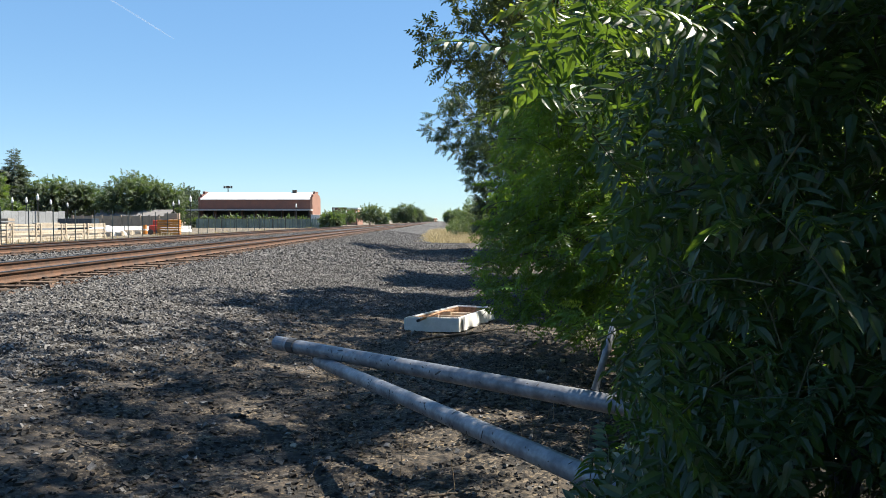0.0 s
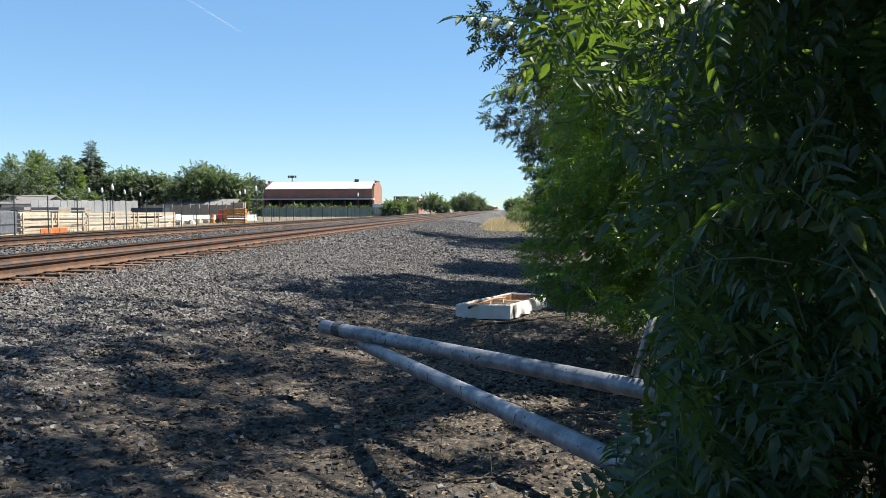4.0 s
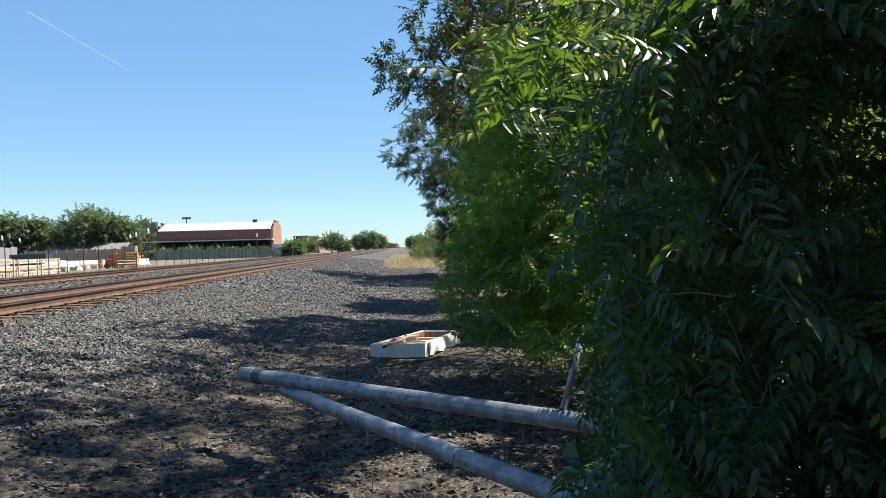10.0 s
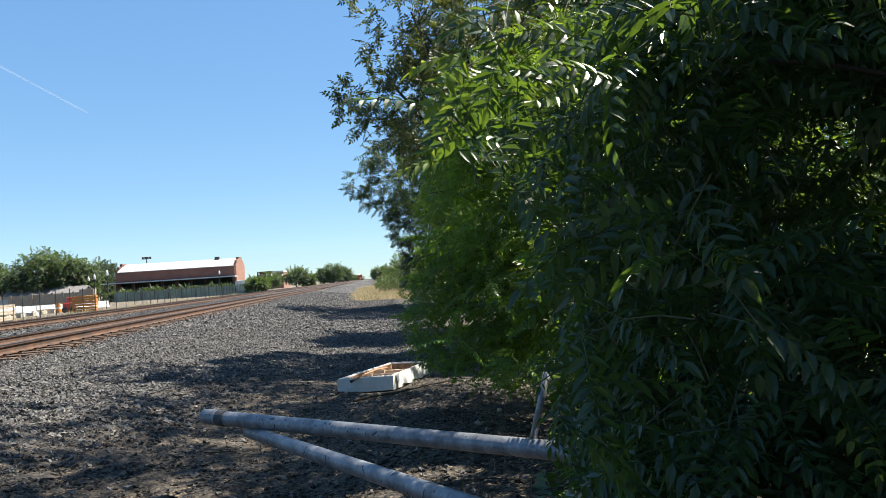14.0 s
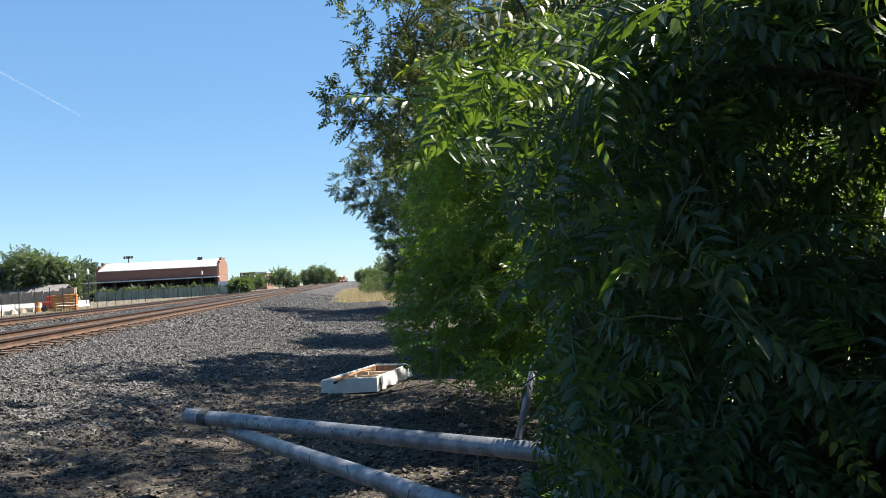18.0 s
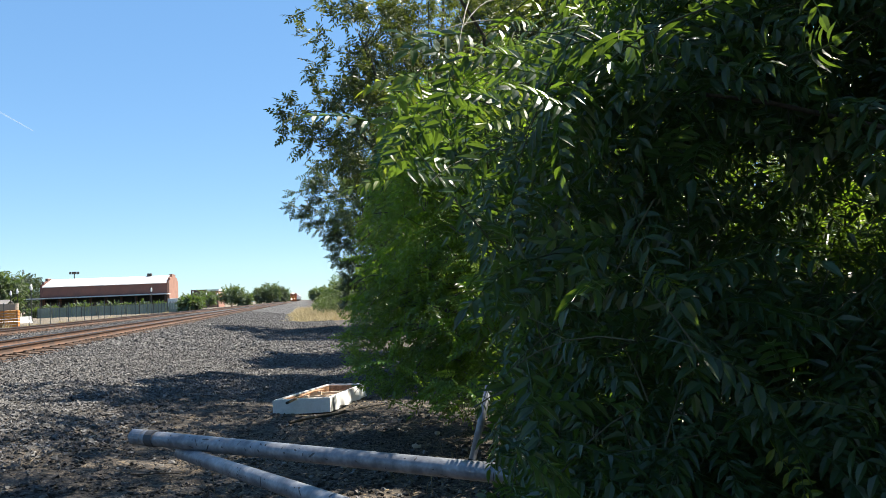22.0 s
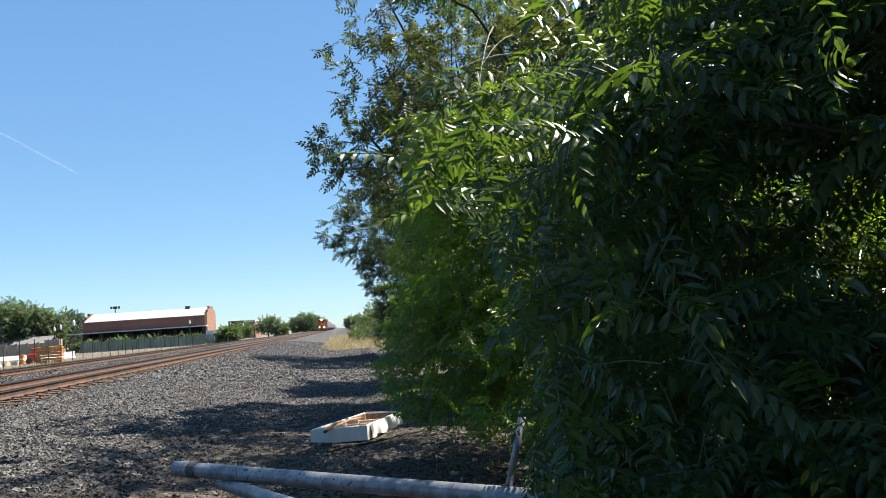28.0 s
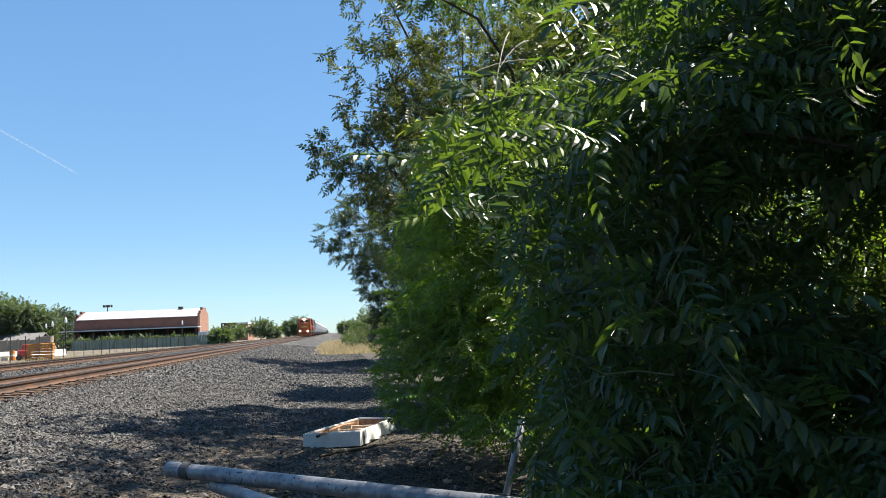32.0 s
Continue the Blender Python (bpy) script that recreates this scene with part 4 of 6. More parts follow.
def build_near_tree():
    """The tree at whose edge the camera stands: hanging pinnate leaves close by, and the crown overhead."""
    t = thing("walnut_like_tree", "leafy tree with drooping pinnate leaves, dense and shaded", "tree")
    rng = np.random.RandomState(31)
    base = np.array([3.6, 1.6, -0.05])
    arms = [((0.62, 2.1, 2.1), 0.018), ((1.7, 1.3, 2.4), 0.03), ((3.0, 5.6, 6.8), 0.11), ((1.4, 6.0, 7.2), 0.09), ((4.4, 1.4, 6.4), 0.1), ((0.4, 7.0, 7.4), 0.07), ((1.0, -2.0, 6.4), 0.09)]
    tubes = []
    for top, r in arms:
        tubes += limbs(rng, base + np.array([0, 0, 0.9]), [top], r, bow=0.35)
    tubes += limbs(rng, base, [(3.8, 1.9, 5.2)], 0.17, bow=0.0)
    v, f = join_arrays(tubes)
    raw("trunk", v, f, BARK, t, "grey-brown trunk with limbs", smooth=True)
    # hanging leaves close by
    es = [-0.45, -0.37, -0.33, -0.25, -0.16, -0.05, 0.05, 0.10, 0.15, 0.20, 0.28, 0.40, 0.60]
    ts = [0.08, 0.12, 0.175, 0.20, 0.205, 0.215, 0.20, 0.17, 0.11, 0.075, 0.05, 0.06, 0.05]
    m = 3000
    y = 1.75 + 2.0 * rng.uniform(0, 1, m) ** 0.9
    z = rng.uniform(0.15, 3.5, m)
    edge = np.interp((z - EYE) / y, es, ts)
    x = y * (edge + 0.03 + rng.uniform(0, 1, m) * (0.98 - edge))
    roof = 0.25 * np.maximum(x - 0.3, 0) + 0.9 * np.clip(x - 0.9, 0, 0.9)
    ok = z < 2.35 + roof
    ok &= (z > 0.75) | (x / y > 0.30) | (y < 2.6)
    feet = np.stack([x, y, z], 1)[ok]
    n = len(feet)
    ways = np.stack([rng.normal(-0.6, 0.6, n), rng.normal(-0.30, 0.6, n), rng.normal(-0.1, 0.4, n)], 1)
    pos, d, paths = sprigs(rng, feet, ways, rng.uniform(0.25, 0.5, n))
    dn = d / np.linalg.norm(d, axis=1)[:, None]
    ok = np.linalg.norm(pos - (0, 0, EYE), axis=1) > 1.6
    for r in (0.18, 0.36):
        tip = pos + dn * r - np.array([0, 0, 0.35 * r * r])
        tt, te = slope_of(tip)
        ok &= (np.linalg.norm(tip - (0, 0, EYE), axis=1) > 1.5) & (tt > np.interp(te, es, ts)) & (tip[:, 2] > 0.05)
    ok &= off_glade(pos) & off_glade(pos + dn * 0.2)
    st, se = slope_of(pos)
    open_top = np.interp(se, [-0.02, 0.08, 0.3], [0.0, 0.55, 0.75]) * np.interp(st, [0.30, 0.50], [1.0, 0.35])
    ok &= rng.uniform(0, 1, len(pos)) > np.maximum(open_top, np.interp(st, [0.28, 0.42], [0.0, 0.35]) * (np.sin(5.1 * pos[:, 0] + 3.0 * pos[:, 2]) * np.sin(4.3 * pos[:, 2] + 2.0 * pos[:, 1]) > -0.25))
    ok &= ~((st > 0.48) & (st < 0.62) & (se < -0.28))
    ok &= (st < 0.30) | (se < -0.2) | (se > 0.2) | (rng.uniform(0, 1, len(pos)) < 0.68)
    pos, d = pos[ok], d[ok]
    order = rng.permutation(len(pos))[:4300]
    pos, d = pos[order], d[order]
    rank = np.argsort(pos[:, 0] * 0.35 + pos[:, 1])
    near, mid, far = rank[:300], rank[300:2300], rank[2300:]
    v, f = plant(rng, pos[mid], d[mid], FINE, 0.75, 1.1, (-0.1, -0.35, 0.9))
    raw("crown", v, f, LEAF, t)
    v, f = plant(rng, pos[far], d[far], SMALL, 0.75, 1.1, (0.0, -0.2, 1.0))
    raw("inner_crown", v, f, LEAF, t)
    kinds, young = [], []
    for v, f in FINE:
        for pool, m in ((kinds, LEAF), (young, LEAF_YOUNG)):
            me = bpy.data.meshes.new("leaf")
            me.from_pydata(v.tolist(), [], f.tolist())
            me.materials.append(m)
            pool.append(me)
    rot = frames_for(rng, d[near], (-0.1, -0.35, 0.9))
    for k, i in enumerate(near):
        fresh = rng.uniform() < 0.04
        ob = new("leaf", (young if fresh else kinds)[k % len(kinds)])
        ob.parent = t
        if fresh:
            ob["label"] = "fresh yellow-green leaf"
        ob.matrix_basis = Matrix.Translation(pos[i]) @ Matrix(rot[k].tolist()).to_4x4() @ Matrix.Scale(rng.uniform(0.8, 1.1) * (0.7 if fresh else 1.0), 4)
    # shoots at the outer edge: foot, way, upper side (None: turned to the sun), size, whether fresh
    shoots = [((0.66, 1.95, 1.89), (-0.95, 0.1, 0.06), None, 0.66, 0), ((0.26, 1.80, 1.92), (-0.6, -0.2, -0.5), (-0.2, -0.7, 0.7), 0.55, 1),
              ((0.24, 1.98, 1.80), (-0.9, 0.0, -0.05), (0.0, -0.6, 0.8), 0.5, 1), ((0.60, 1.63, 2.02), (-0.8, 0.0, -0.2), None, 0.6, 0),
              ((0.36, 1.75, 2.08), (-0.2, -0.1, -0.95), None, 0.7, 0), ((0.33, 1.85, 2.0), (-0.3, -0.2, -0.9), (0.4, -0.9, 0.1), 0.75, 0),
              ((0.30, 1.9, 2.08), (-0.5, -0.3, -0.7), (0.2, -0.8, 0.5), 0.7, 1), ((0.47, 1.5, 1.96), (-0.7, -0.3, 0.3), (0.2, -0.8, 0.6), 0.6, 0),
              ((0.72, 2.1, 2.28), (-0.5, -0.3, 0.5), (0.1, -0.8, 0.5), 0.7, 1), ((0.68, 1.9, 2.15), (-0.8, -0.2, 0.0), (0.1, -0.8, 0.6), 0.6, 1),
              ((0.20, 2.0, 1.95), (-0.5, -0.2, 0.1), (0.1, -0.6, 0.8), 0.7, 0), ((0.42, 1.62, 1.83), (-0.5, -0.3, -0.6), (0.3, -0.9, 0.3), 0.65, 0),
              ((0.55, 1.5, 1.86), (-0.6, -0.4, 0.2), (0.1, -0.8, 0.6), 0.6, 0), ((0.28, 1.72, 1.99), (-0.8, 0.1, 0.3), (0.2, -0.7, 0.7), 0.6, 1),
              ((0.36, 1.72, 2.02), (-0.55, 0.0, 0.45), None, 0.6, 0), ((0.25, 1.70, 1.93), (-0.25, -0.1, -0.9), None, 0.6, 0),
              ((0.53, 1.50, 1.93), (-0.75, -0.1, 0.2), None, 0.5, 0), ((0.58, 1.52, 1.86), (-0.5, -0.1, 0.3), None, 0.45, 0),
              ((0.66, 1.60, 2.06), (-0.4, -0.1, 0.7), (0.3, -0.6, 0.6), 0.5, 1), ((0.98, 1.75, 2.02), (-0.95, 0.0, 0.15), None, 0.7, 0), ((0.78, 1.9, 2.0), (-0.9, -0.1, 0.1), None, 0.6, 0)]
    for k, (p0, way, top, size, fresh) in enumerate(shoots):
        p0 = Vector((0, 0, EYE)) + (Vector(p0) - Vector((0, 0, EYE))) * 0.98
        if top is None:
            top = SUN_DIR - (p0 - Vector((0, 0, EYE))).normalized()
        yv = Vector(way).normalized()
        xv = yv.cross(Vector(top)).normalized()
        zv = xv.cross(yv)
        ob = new("leaf", (young if fresh else kinds)[(2, 5)[k % 2]])
        ob.parent = t
        if fresh:
            ob["label"] = "fresh yellow-green leaf"
        ob.matrix_basis = Matrix.Translation(p0) @ Matrix((xv, yv, zv)).transposed().to_4x4() @ Matrix.Scale(size * 1.1, 4)
    # twigs that carry them
    tw = []
    for foot, path in zip(feet, paths):
        tt, te = slope_of(np.array(path))
        if np.all(tt > np.interp(te, es, ts)) and np.linalg.norm(foot - np.array([0, 0, EYE])) > 1.6 and rng.uniform() < 0.5:
            tw.append(tube_arrays(path, [0.0026, 0.0023, 0.0019, 0.0015, 0.001], 5))
    v, f = join_arrays(tw)
    tagged(raw("twigwork", v, f, TWIG, t), kind="stuff")
    # overhead crown
    blobs = [(2.4, 6.6, 7.1, 1.5, 1.2, 0.8), (1.3, 5.8, 7.2, 1.5, 1.2, 0.8), (0.4, 7.4, 7.9, 1.3, 1.0, 0.6), (5.6, 1.7, 6.2, 1.3, 1.6, 1.5), (0.8, -2.2, 6.5, 2.4, 2.2, 1.6), (1.6, 4.3, 6.6, 1.0, 0.8, 0.5), (-0.4, 4.6, 7.0, 1.2, 1.0, 0.5), (0.4, 5.6, 7.6, 1.2, 0.9, 0.5), (2.3, 8.6, 6.8, 1.4, 1.2, 0.6), (0.9, 9.2, 7.6, 1.0, 0.8, 0.5), (2.7, 5.6, 6.5, 1.2, 1.0, 0.5), (2.5, 10.6, 7.2, 1.7, 1.6, 0.7)]
    p, pos, d = clumped(rng, blobs, 980, 8, 0.3)
    ok = beside_shoulder(pos) & sun_gaps(pos)
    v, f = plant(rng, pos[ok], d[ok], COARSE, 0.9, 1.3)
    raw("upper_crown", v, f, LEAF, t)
    # unseen leaf mass above the view, added to shade the leaves on the right
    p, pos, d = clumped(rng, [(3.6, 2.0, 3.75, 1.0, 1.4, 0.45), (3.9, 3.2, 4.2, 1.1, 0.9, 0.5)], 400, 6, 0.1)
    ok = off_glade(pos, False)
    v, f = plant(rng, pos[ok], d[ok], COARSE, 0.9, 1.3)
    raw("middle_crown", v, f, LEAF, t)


build_near_tree()


def build_shrub_tree():
    """The shrubby tree behind the barrier: tiers of drooping leafy twigs down to the soil, a few fresh tips among them."""
    t = thing("leafy_shrub_tree", "bright green shrubby tree with pinnate leaves, hanging to the ground", "tree")
    rng = np.random.RandomState(41)
    blobs = [(2.0, 5.6, 2.4, 1.4, 1.2, 0.9), (2.3, 7.2, 1.6, 1.65, 1.6, 1.3), (2.3, 7.2, 3.4, 1.2, 1.0, 0.7), (3.6, 5.6, 1.9, 1.5, 1.3, 1.3), (1.35, 5.2, 1.2, 0.8, 0.8, 0.8), (0.95, 7.6, 1.2, 0.9, 1.0, 0.9), (1.6, 8.8, 2.4, 1.1, 1.4, 1.5), (1.25, 6.2, 2.9, 0.8, 0.8, 0.6)]
    tubes = limbs(rng, (2.7, 6.6, -0.05), [(b[0], b[1], b[2] + 0.3 * b[5]) for b in blobs], 0.10)
    b = np.array(blobs)
    area = b[:, 3] * b[:, 5] + b[:, 3] * b[:, 4]
    n = 1750
    which = rng.choice(len(b), n, p=area / area.sum())
    u = rng.normal(size=(n, 3))
    u /= np.linalg.norm(u, axis=1)[:, None]
    feet = b[which, :3] + u * b[which, 3:] * (0.45 + 0.6 * rng.uniform(0, 1, n) ** 0.6)[:, None]
    feet = feet[feet[:, 2] > 0.12]
    n = len(feet)
    ways = np.stack([rng.normal(-0.55, 0.5, n), rng.normal(-0.35, 0.5, n), rng.normal(0.05, 0.22, n)], 1)
    pos, d, paths = sprigs(rng, feet, ways, rng.uniform(0.3, 0.65, n), sag=(0.15, 0.5), wide=(0.6, 1.1), lift=-0.08)
    dn = d / np.linalg.norm(d, axis=1)[:, None]
    ok = shrub_edge(pos) & shrub_edge(pos + dn * 0.26 - np.array([0, 0, 0.08])) & (pos[:, 2] > 0.1)
    pos, d = pos[ok], d[ok]
    tt, te = slope_of(pos)
    ok = (tt < 0.40) | (rng.uniform(0, 1, len(pos)) < 0.5)
    pos, d = pos[ok], d[ok]
    order = rng.permutation(len(pos))
    fresh, rest = order[:len(pos) // 10], order[len(pos) // 10:]
    v, f = plant(rng, pos[rest], d[rest], SMALL, 0.7, 1.05, (-0.05, -0.15, 1.0))
    raw("crown", v, f, LEAF_MID, t)
    v, f = plant(rng, pos[fresh], d[fresh], SMALL, 0.5, 0.75, (-0.05, -0.2, 1.0))
    tagged(raw("fresh_growth", v, f, LEAF_YOUNG, t, "fresh yellow-green leaf tips"), kind="stuff")
    v, f = join_arrays(tubes)
    raw("trunk", v, f, BARK, t, "grey-brown trunk with limbs", smooth=True)
    tw = [tube_arrays(q, [0.005, 0.0045, 0.004, 0.003, 0.002], 4) for q in paths if np.all(shrub_edge(np.array(q)))]
    v, f = join_arrays(tw)
    tagged(raw("twigwork", v, f, TWIG, t), kind="stuff")


build_shrub_tree()
tree("thicket_tree", "dense green tree of the thicket beside the tracks", "tree", (5.4, 3.4, -0.05),
     [(4.8, 3.2, 1.9, 1.7, 1.5, 1.8), (6.0, 5.2, 2.6, 1.8, 1.7, 1.7), (5.0, 1.8, 3.4, 1.5, 1.4, 1.3), (6.4, 8.4, 2.4, 2.0, 2.2, 2.4)], 1300, 3, COARSE, LEAF, 42, 0.12, (0.9, 1.3), 0.4, keep=off_glade)
tree("thicket_sapling", "small bright green sapling in a sunlit gap of the thicket", "sapling", (2.6, 3.2, -0.05),
     [(2.5, 3.1, 1.75, 0.34, 0.26, 0.32), (2.6, 3.15, 1.35, 0.26, 0.22, 0.25)], 70, 3, FINE[2:3] + FINE[5:], LEAF_MID, 47, 0.02, (0.5, 0.75), 0.2, face=(-0.1, -0.4, 1.0))
slender = tree("slender_leafed_tree", "tree with pinnate twigs spreading out towards the tracks", "tree", (3.4, 13.2, -0.05),
     [(2.3, 12.6, 4.4, 2.3, 2.0, 1.3), (2.8, 13.6, 2.6, 2.0, 2.0, 1.6), (3.4, 14.6, 6.3, 2.4, 2.0, 1.5), (0.5, 12.4, 4.7, 1.1, 0.6, 0.42), (1.0, 12.6, 5.8, 1.3, 0.9, 0.7), (1.1, 13.0, 7.2, 1.5, 1.0, 0.8), (6.0, 11.8, 3.2, 1.7, 1.8, 2.0)], 1250, 6, TUFT, LEAF_SLIM, 43, 0.15, (0.9, 1.3), 0.45, bare=90, keep=slender_edge)
v, f = tube_arrays([(0.9, 9.9, 6.35), (1.5, 10.0, 6.18), (2.1, 10.1, 5.9), (2.7, 10.6, 5.3), (3.1, 11.6, 4.0), (3.35, 13.0, 2.4)], [0.008, 0.015, 0.02, 0.027, 0.04, 0.06], 8)
raw("bough", v, f, BARK, slender, "dark bare bough reaching out", smooth=True)
tree("yellow_green_tree", "tall yellow-green tree with airy sunlit foliage", "tree", (4.4, 20.0, -0.05),
     [(3.7, 19.6, 8.0, 2.4, 2.4, 1.9), (4.4, 20.4, 10.4, 3.2, 3.0, 2.2), (3.6, 19.4, 6.2, 3.0, 2.6, 1.8), (5.6, 18.0, 8.4, 3.2, 3.0, 2.6), (4.4, 21.2, 11.2, 2.2, 2.2, 1.6), (3.2, 18.0, 7.6, 1.6, 1.2, 1.4)], 1350, 6, TUFT, LEAF_YEL, 44, 0.2, (1.2, 1.7), 0.4, bare=80, keep=lambda p: beside_shoulder(p) & lit_strips(p))
tree("dark_leafed_tree", "dark small-leafed tree leaning out over the shoulder", "tree", (5.20, 37.05, -0.05),
     [(2.86, 35.88, 6.05, 3.25, 2.86, 2.21), (4.42, 37.18, 3.71, 3.38, 3.12, 2.60), (4.68, 37.70, 8.65, 3.90, 3.38, 2.34), (7.28, 36.40, 6.05, 3.90, 3.90, 3.90), (3.38, 38.35, 1.63, 1.82, 2.08, 1.82)], 1150, 6, TUFT, LEAF_DARK, 45, 0.22, (1.6, 2.3), 0.45, bare=80, keep=lambda p: beside_shoulder(p) & lit_strips(p))
tree("grey_green_tree", "grey-green tree behind the dark one", "tree", (7.02, 31.20, -0.05),
     [(4.03, 30.42, 5.01, 2.99, 2.60, 2.08), (5.98, 31.20, 7.61, 3.64, 3.25, 2.60), (5.98, 30.68, 2.41, 3.64, 3.12, 2.34)], 800, 6, TUFT, LEAF_GREY, 46, 0.16, (1.2, 1.8), 0.45, bare=40, keep=lambda p: beside_shoulder(p) & lit_strips(p))
for i, (x, y, h) in enumerate(((7.0, 38.0, 8.0), (6.5, 14.0, 9.5), (8.0, 20.0, 9.0), (9.0, 8.0, 9.0), (7.5, 1.0, 8.5), (4.0, -5.0, 8.0), (8.5, -7.0, 9.0))):
    tree("thicket_tree", "dense green tree of the thicket beside the tracks", "tree", (x, y, -0.05),
         [(x, y, h * 0.55, 2.6, 2.6, h * 0.36), (x - 1.2, y - 0.8, h * 0.36, 2.2, 2.2, h * 0.28), (x + 0.9, y + 1.0, h * 0.72, 2.3, 2.3, h * 0.24)], 560, 3, SPRAY, LEAF_DARK if i % 2 else LEAF_MID, 60 + i, 0.18, (1.3, 1.9), 0.4, group="thicket trees", keep=lit_strips)
tree("roadside_bush", "dusty green bush behind dry grass", "bush", (3.0, 64.0, -0.02),
     [(1.9, 63.5, 1.0, 1.1, 1.8, 0.8), (3.2, 64.0, 1.5, 1.4, 2.0, 1.2), (5.0, 61.0, 1.4, 2.0, 2.0, 1.4), (1.7, 70.0, 1.0, 1.0, 3.0, 0.8)], 620, 3, SPRAY, LEAF_GREY, 71, 0.05, (0.9, 1.4), 0.35)


def build_grass():
    rng = np.random.RandomState(72)
    n = 42000
    y = rng.uniform(50, 105, n)
    x = rng.uniform(-1.9, 4.5, n) + 0.35 * np.sin(y * 0.6)
    clump = np.sin(x * 2.3 + 1.3 * np.sin(y)) * np.sin(y * 0.8 + x)
    h = rng.uniform(0.10, 0.55, n) ** 1.2 * np.clip((x + 2.4) / 1.6, 0.2, 1) * np.clip(0.8 + 1.1 * clump, 0.08, 2)
    a = rng.uniform(0, 6.28, n)
    w = rng.uniform(0.008, 0.022, n)
    b = np.stack([x, y, np.zeros(n)], 1)
    s = np.stack([np.cos(a) * w, np.sin(a) * w, np.zeros(n)], 1)
    lean = np.stack([rng.normal(0, 0.55, n), rng.normal(0, 0.55, n), np.ones(n)], 1) * h[:, None]
    v = np.stack([b - s, b + s, b + lean], 1).reshape(-1, 3)
    f = np.arange(3 * n).reshape(-1, 3)
    tagged(raw("dry_grass", v, f, GRASS), "straw-coloured dry grass tufts at the edge of the trees", "grass", kind="stuff")


build_grass()


# ---- across the tracks ----
def build_fence():
    """Chain-link fence on dark posts, beside the far track."""
    f = thing("chain_link_fence", "chain-link fence on dark steel posts beside the tracks", "fence")
    x, n, Y = -26.6, 62, 26.75
    for i in range(n):
        y = Y + 3.05 * i
        part("post", cyl(bmesh.new(), (x, y, 0.0), (x, y, 2.35), 0.034, n=8), POSTTEAL, f)
    part("rail", cyl(bmesh.new(), (x, Y, 2.28), (x, Y + 3.05 * 5, 2.28), 0.021, n=6), STEEL, f, "dark top rail on the first bays")
    part("rail", cyl(bmesh.new(), (x, Y, 0.12), (x, Y + 3.05 * (n - 1), 0.12), 0.015, n=6), STEEL, f)
    # wire mesh as thin crossing strands
    vs, fs = [], []
    span, step = 3.05 * (n - 1), 0.30
    for s in (-1, 1):
        for k in range(int(span / step)):
            y = Y + k * step
            a, b = np.array([x, y, 0.12]), np.array([x, y + s * 2.15, 2.27])
            if not Y <= b[1] <= Y + span:
                continue
            o = len(vs)
            w = np.array([0, 0.003, 0])
            vs += [a - w, a + w, b + w, b - w]
            fs.append((o, o + 1, o + 2, o + 3))
    tagged(raw("wire_mesh", vs, fs, STEEL, f), kind="stuff")
    return f


build_fence()


def build_screen():
    """A farther fence, screened with green slats, before the depot."""
    f = thing("screened_fence", "low fence filled with green privacy slats before the depot", "fence")
    y, x0, x1 = 152.0, -50.0, -24.0
    n = 10
    for i in range(n + 1):
        x = x0 + (x1 - x0) * i / n
        part("post", cyl(bmesh.new(), (x, y - 0.05, 0.0), (x, y - 0.05, 2.05), 0.05, n=8), STEEL, f)
    part("rail", cyl(bmesh.new(), (x0, y - 0.02, 1.98), (x1, y - 0.02, 1.98), 0.03, n=6), STEEL, f)
    for i in range(52):
        x = x0 + 0.5 * i
        part("slat", boxed(x + 0.03, x + 0.47, y + 0.02, y + 0.05, 0.08, 1.9), GREENSCR, f)


build_screen()


def build_weeds():
    rng = np.random.RandomState(73)
    n = 9000
    y = 30 + 115 * rng.uniform(0, 1, n) ** 0.8
    x = rng.uniform(-26.4, -18.0, n)
    clump = np.sin(x * 1.1 + 0.7 * np.sin(y * 0.4)) * np.sin(y * 0.35 + x)
    h = rng.uniform(0.05, 0.5, n) * np.clip(0.35 + 1.1 * clump, 0.05, 1.4)
    a = rng.uniform(0, 6.28, n)
    w = rng.uniform(0.03, 0.07, n)
    b = np.stack([x, y, np.zeros(n)], 1)
    s = np.stack([np.cos(a) * w, np.sin(a) * w, np.zeros(n)], 1)
    lean = np.stack([rng.normal(0, 0.25, n), rng.normal(0, 0.25, n), np.ones(n)], 1) * h[:, None]
    v = np.stack([b - s, b + s, b + lean], 1).reshape(-1, 3)
    tagged(raw("dry_weeds", v, np.arange(3 * n).reshape(-1, 3), GRASS), "dry straw-coloured weeds between the far track and the fence", "weeds", kind="stuff")


build_weeds()


def build_timber():
    """Stacked pale timber panels on stub posts behind the fence."""
    rng = random.Random(8)
    for i in range(6):
        y = 41.3 + 3.45 * i
        p = thing("plank_stack", "stack of pale new timber planks on posts behind the fence", "timber", pose(-27.9, y, 0.0), group="timber panels")
        for k in range(2):
            part("post", boxed(0.05, 0.11, 0.15 + 2.8 * k, 0.25 + 2.8 * k, 0, 1.34, bevel=0.01), TIMBER, p)
        for z in (0.1, 0.26, 0.55, 0.71, 1.0, 1.16):
            dx = rng.uniform(-0.02, 0.02)
            part("plank", boxed(-0.12 + dx, 0.045 + dx, rng.uniform(-0.02, 0.05), 3.38 + rng.uniform(-0.05, 0.03), z, z + 0.145, bevel=0.01), TIMBER, p)
        if i % 3 == 0:
            part("loose_plank", boxed(-0.5, -0.14, 0.1, 3.2, 1.31, 1.38, bevel=0.01), TIMBER, p)


build_timber()


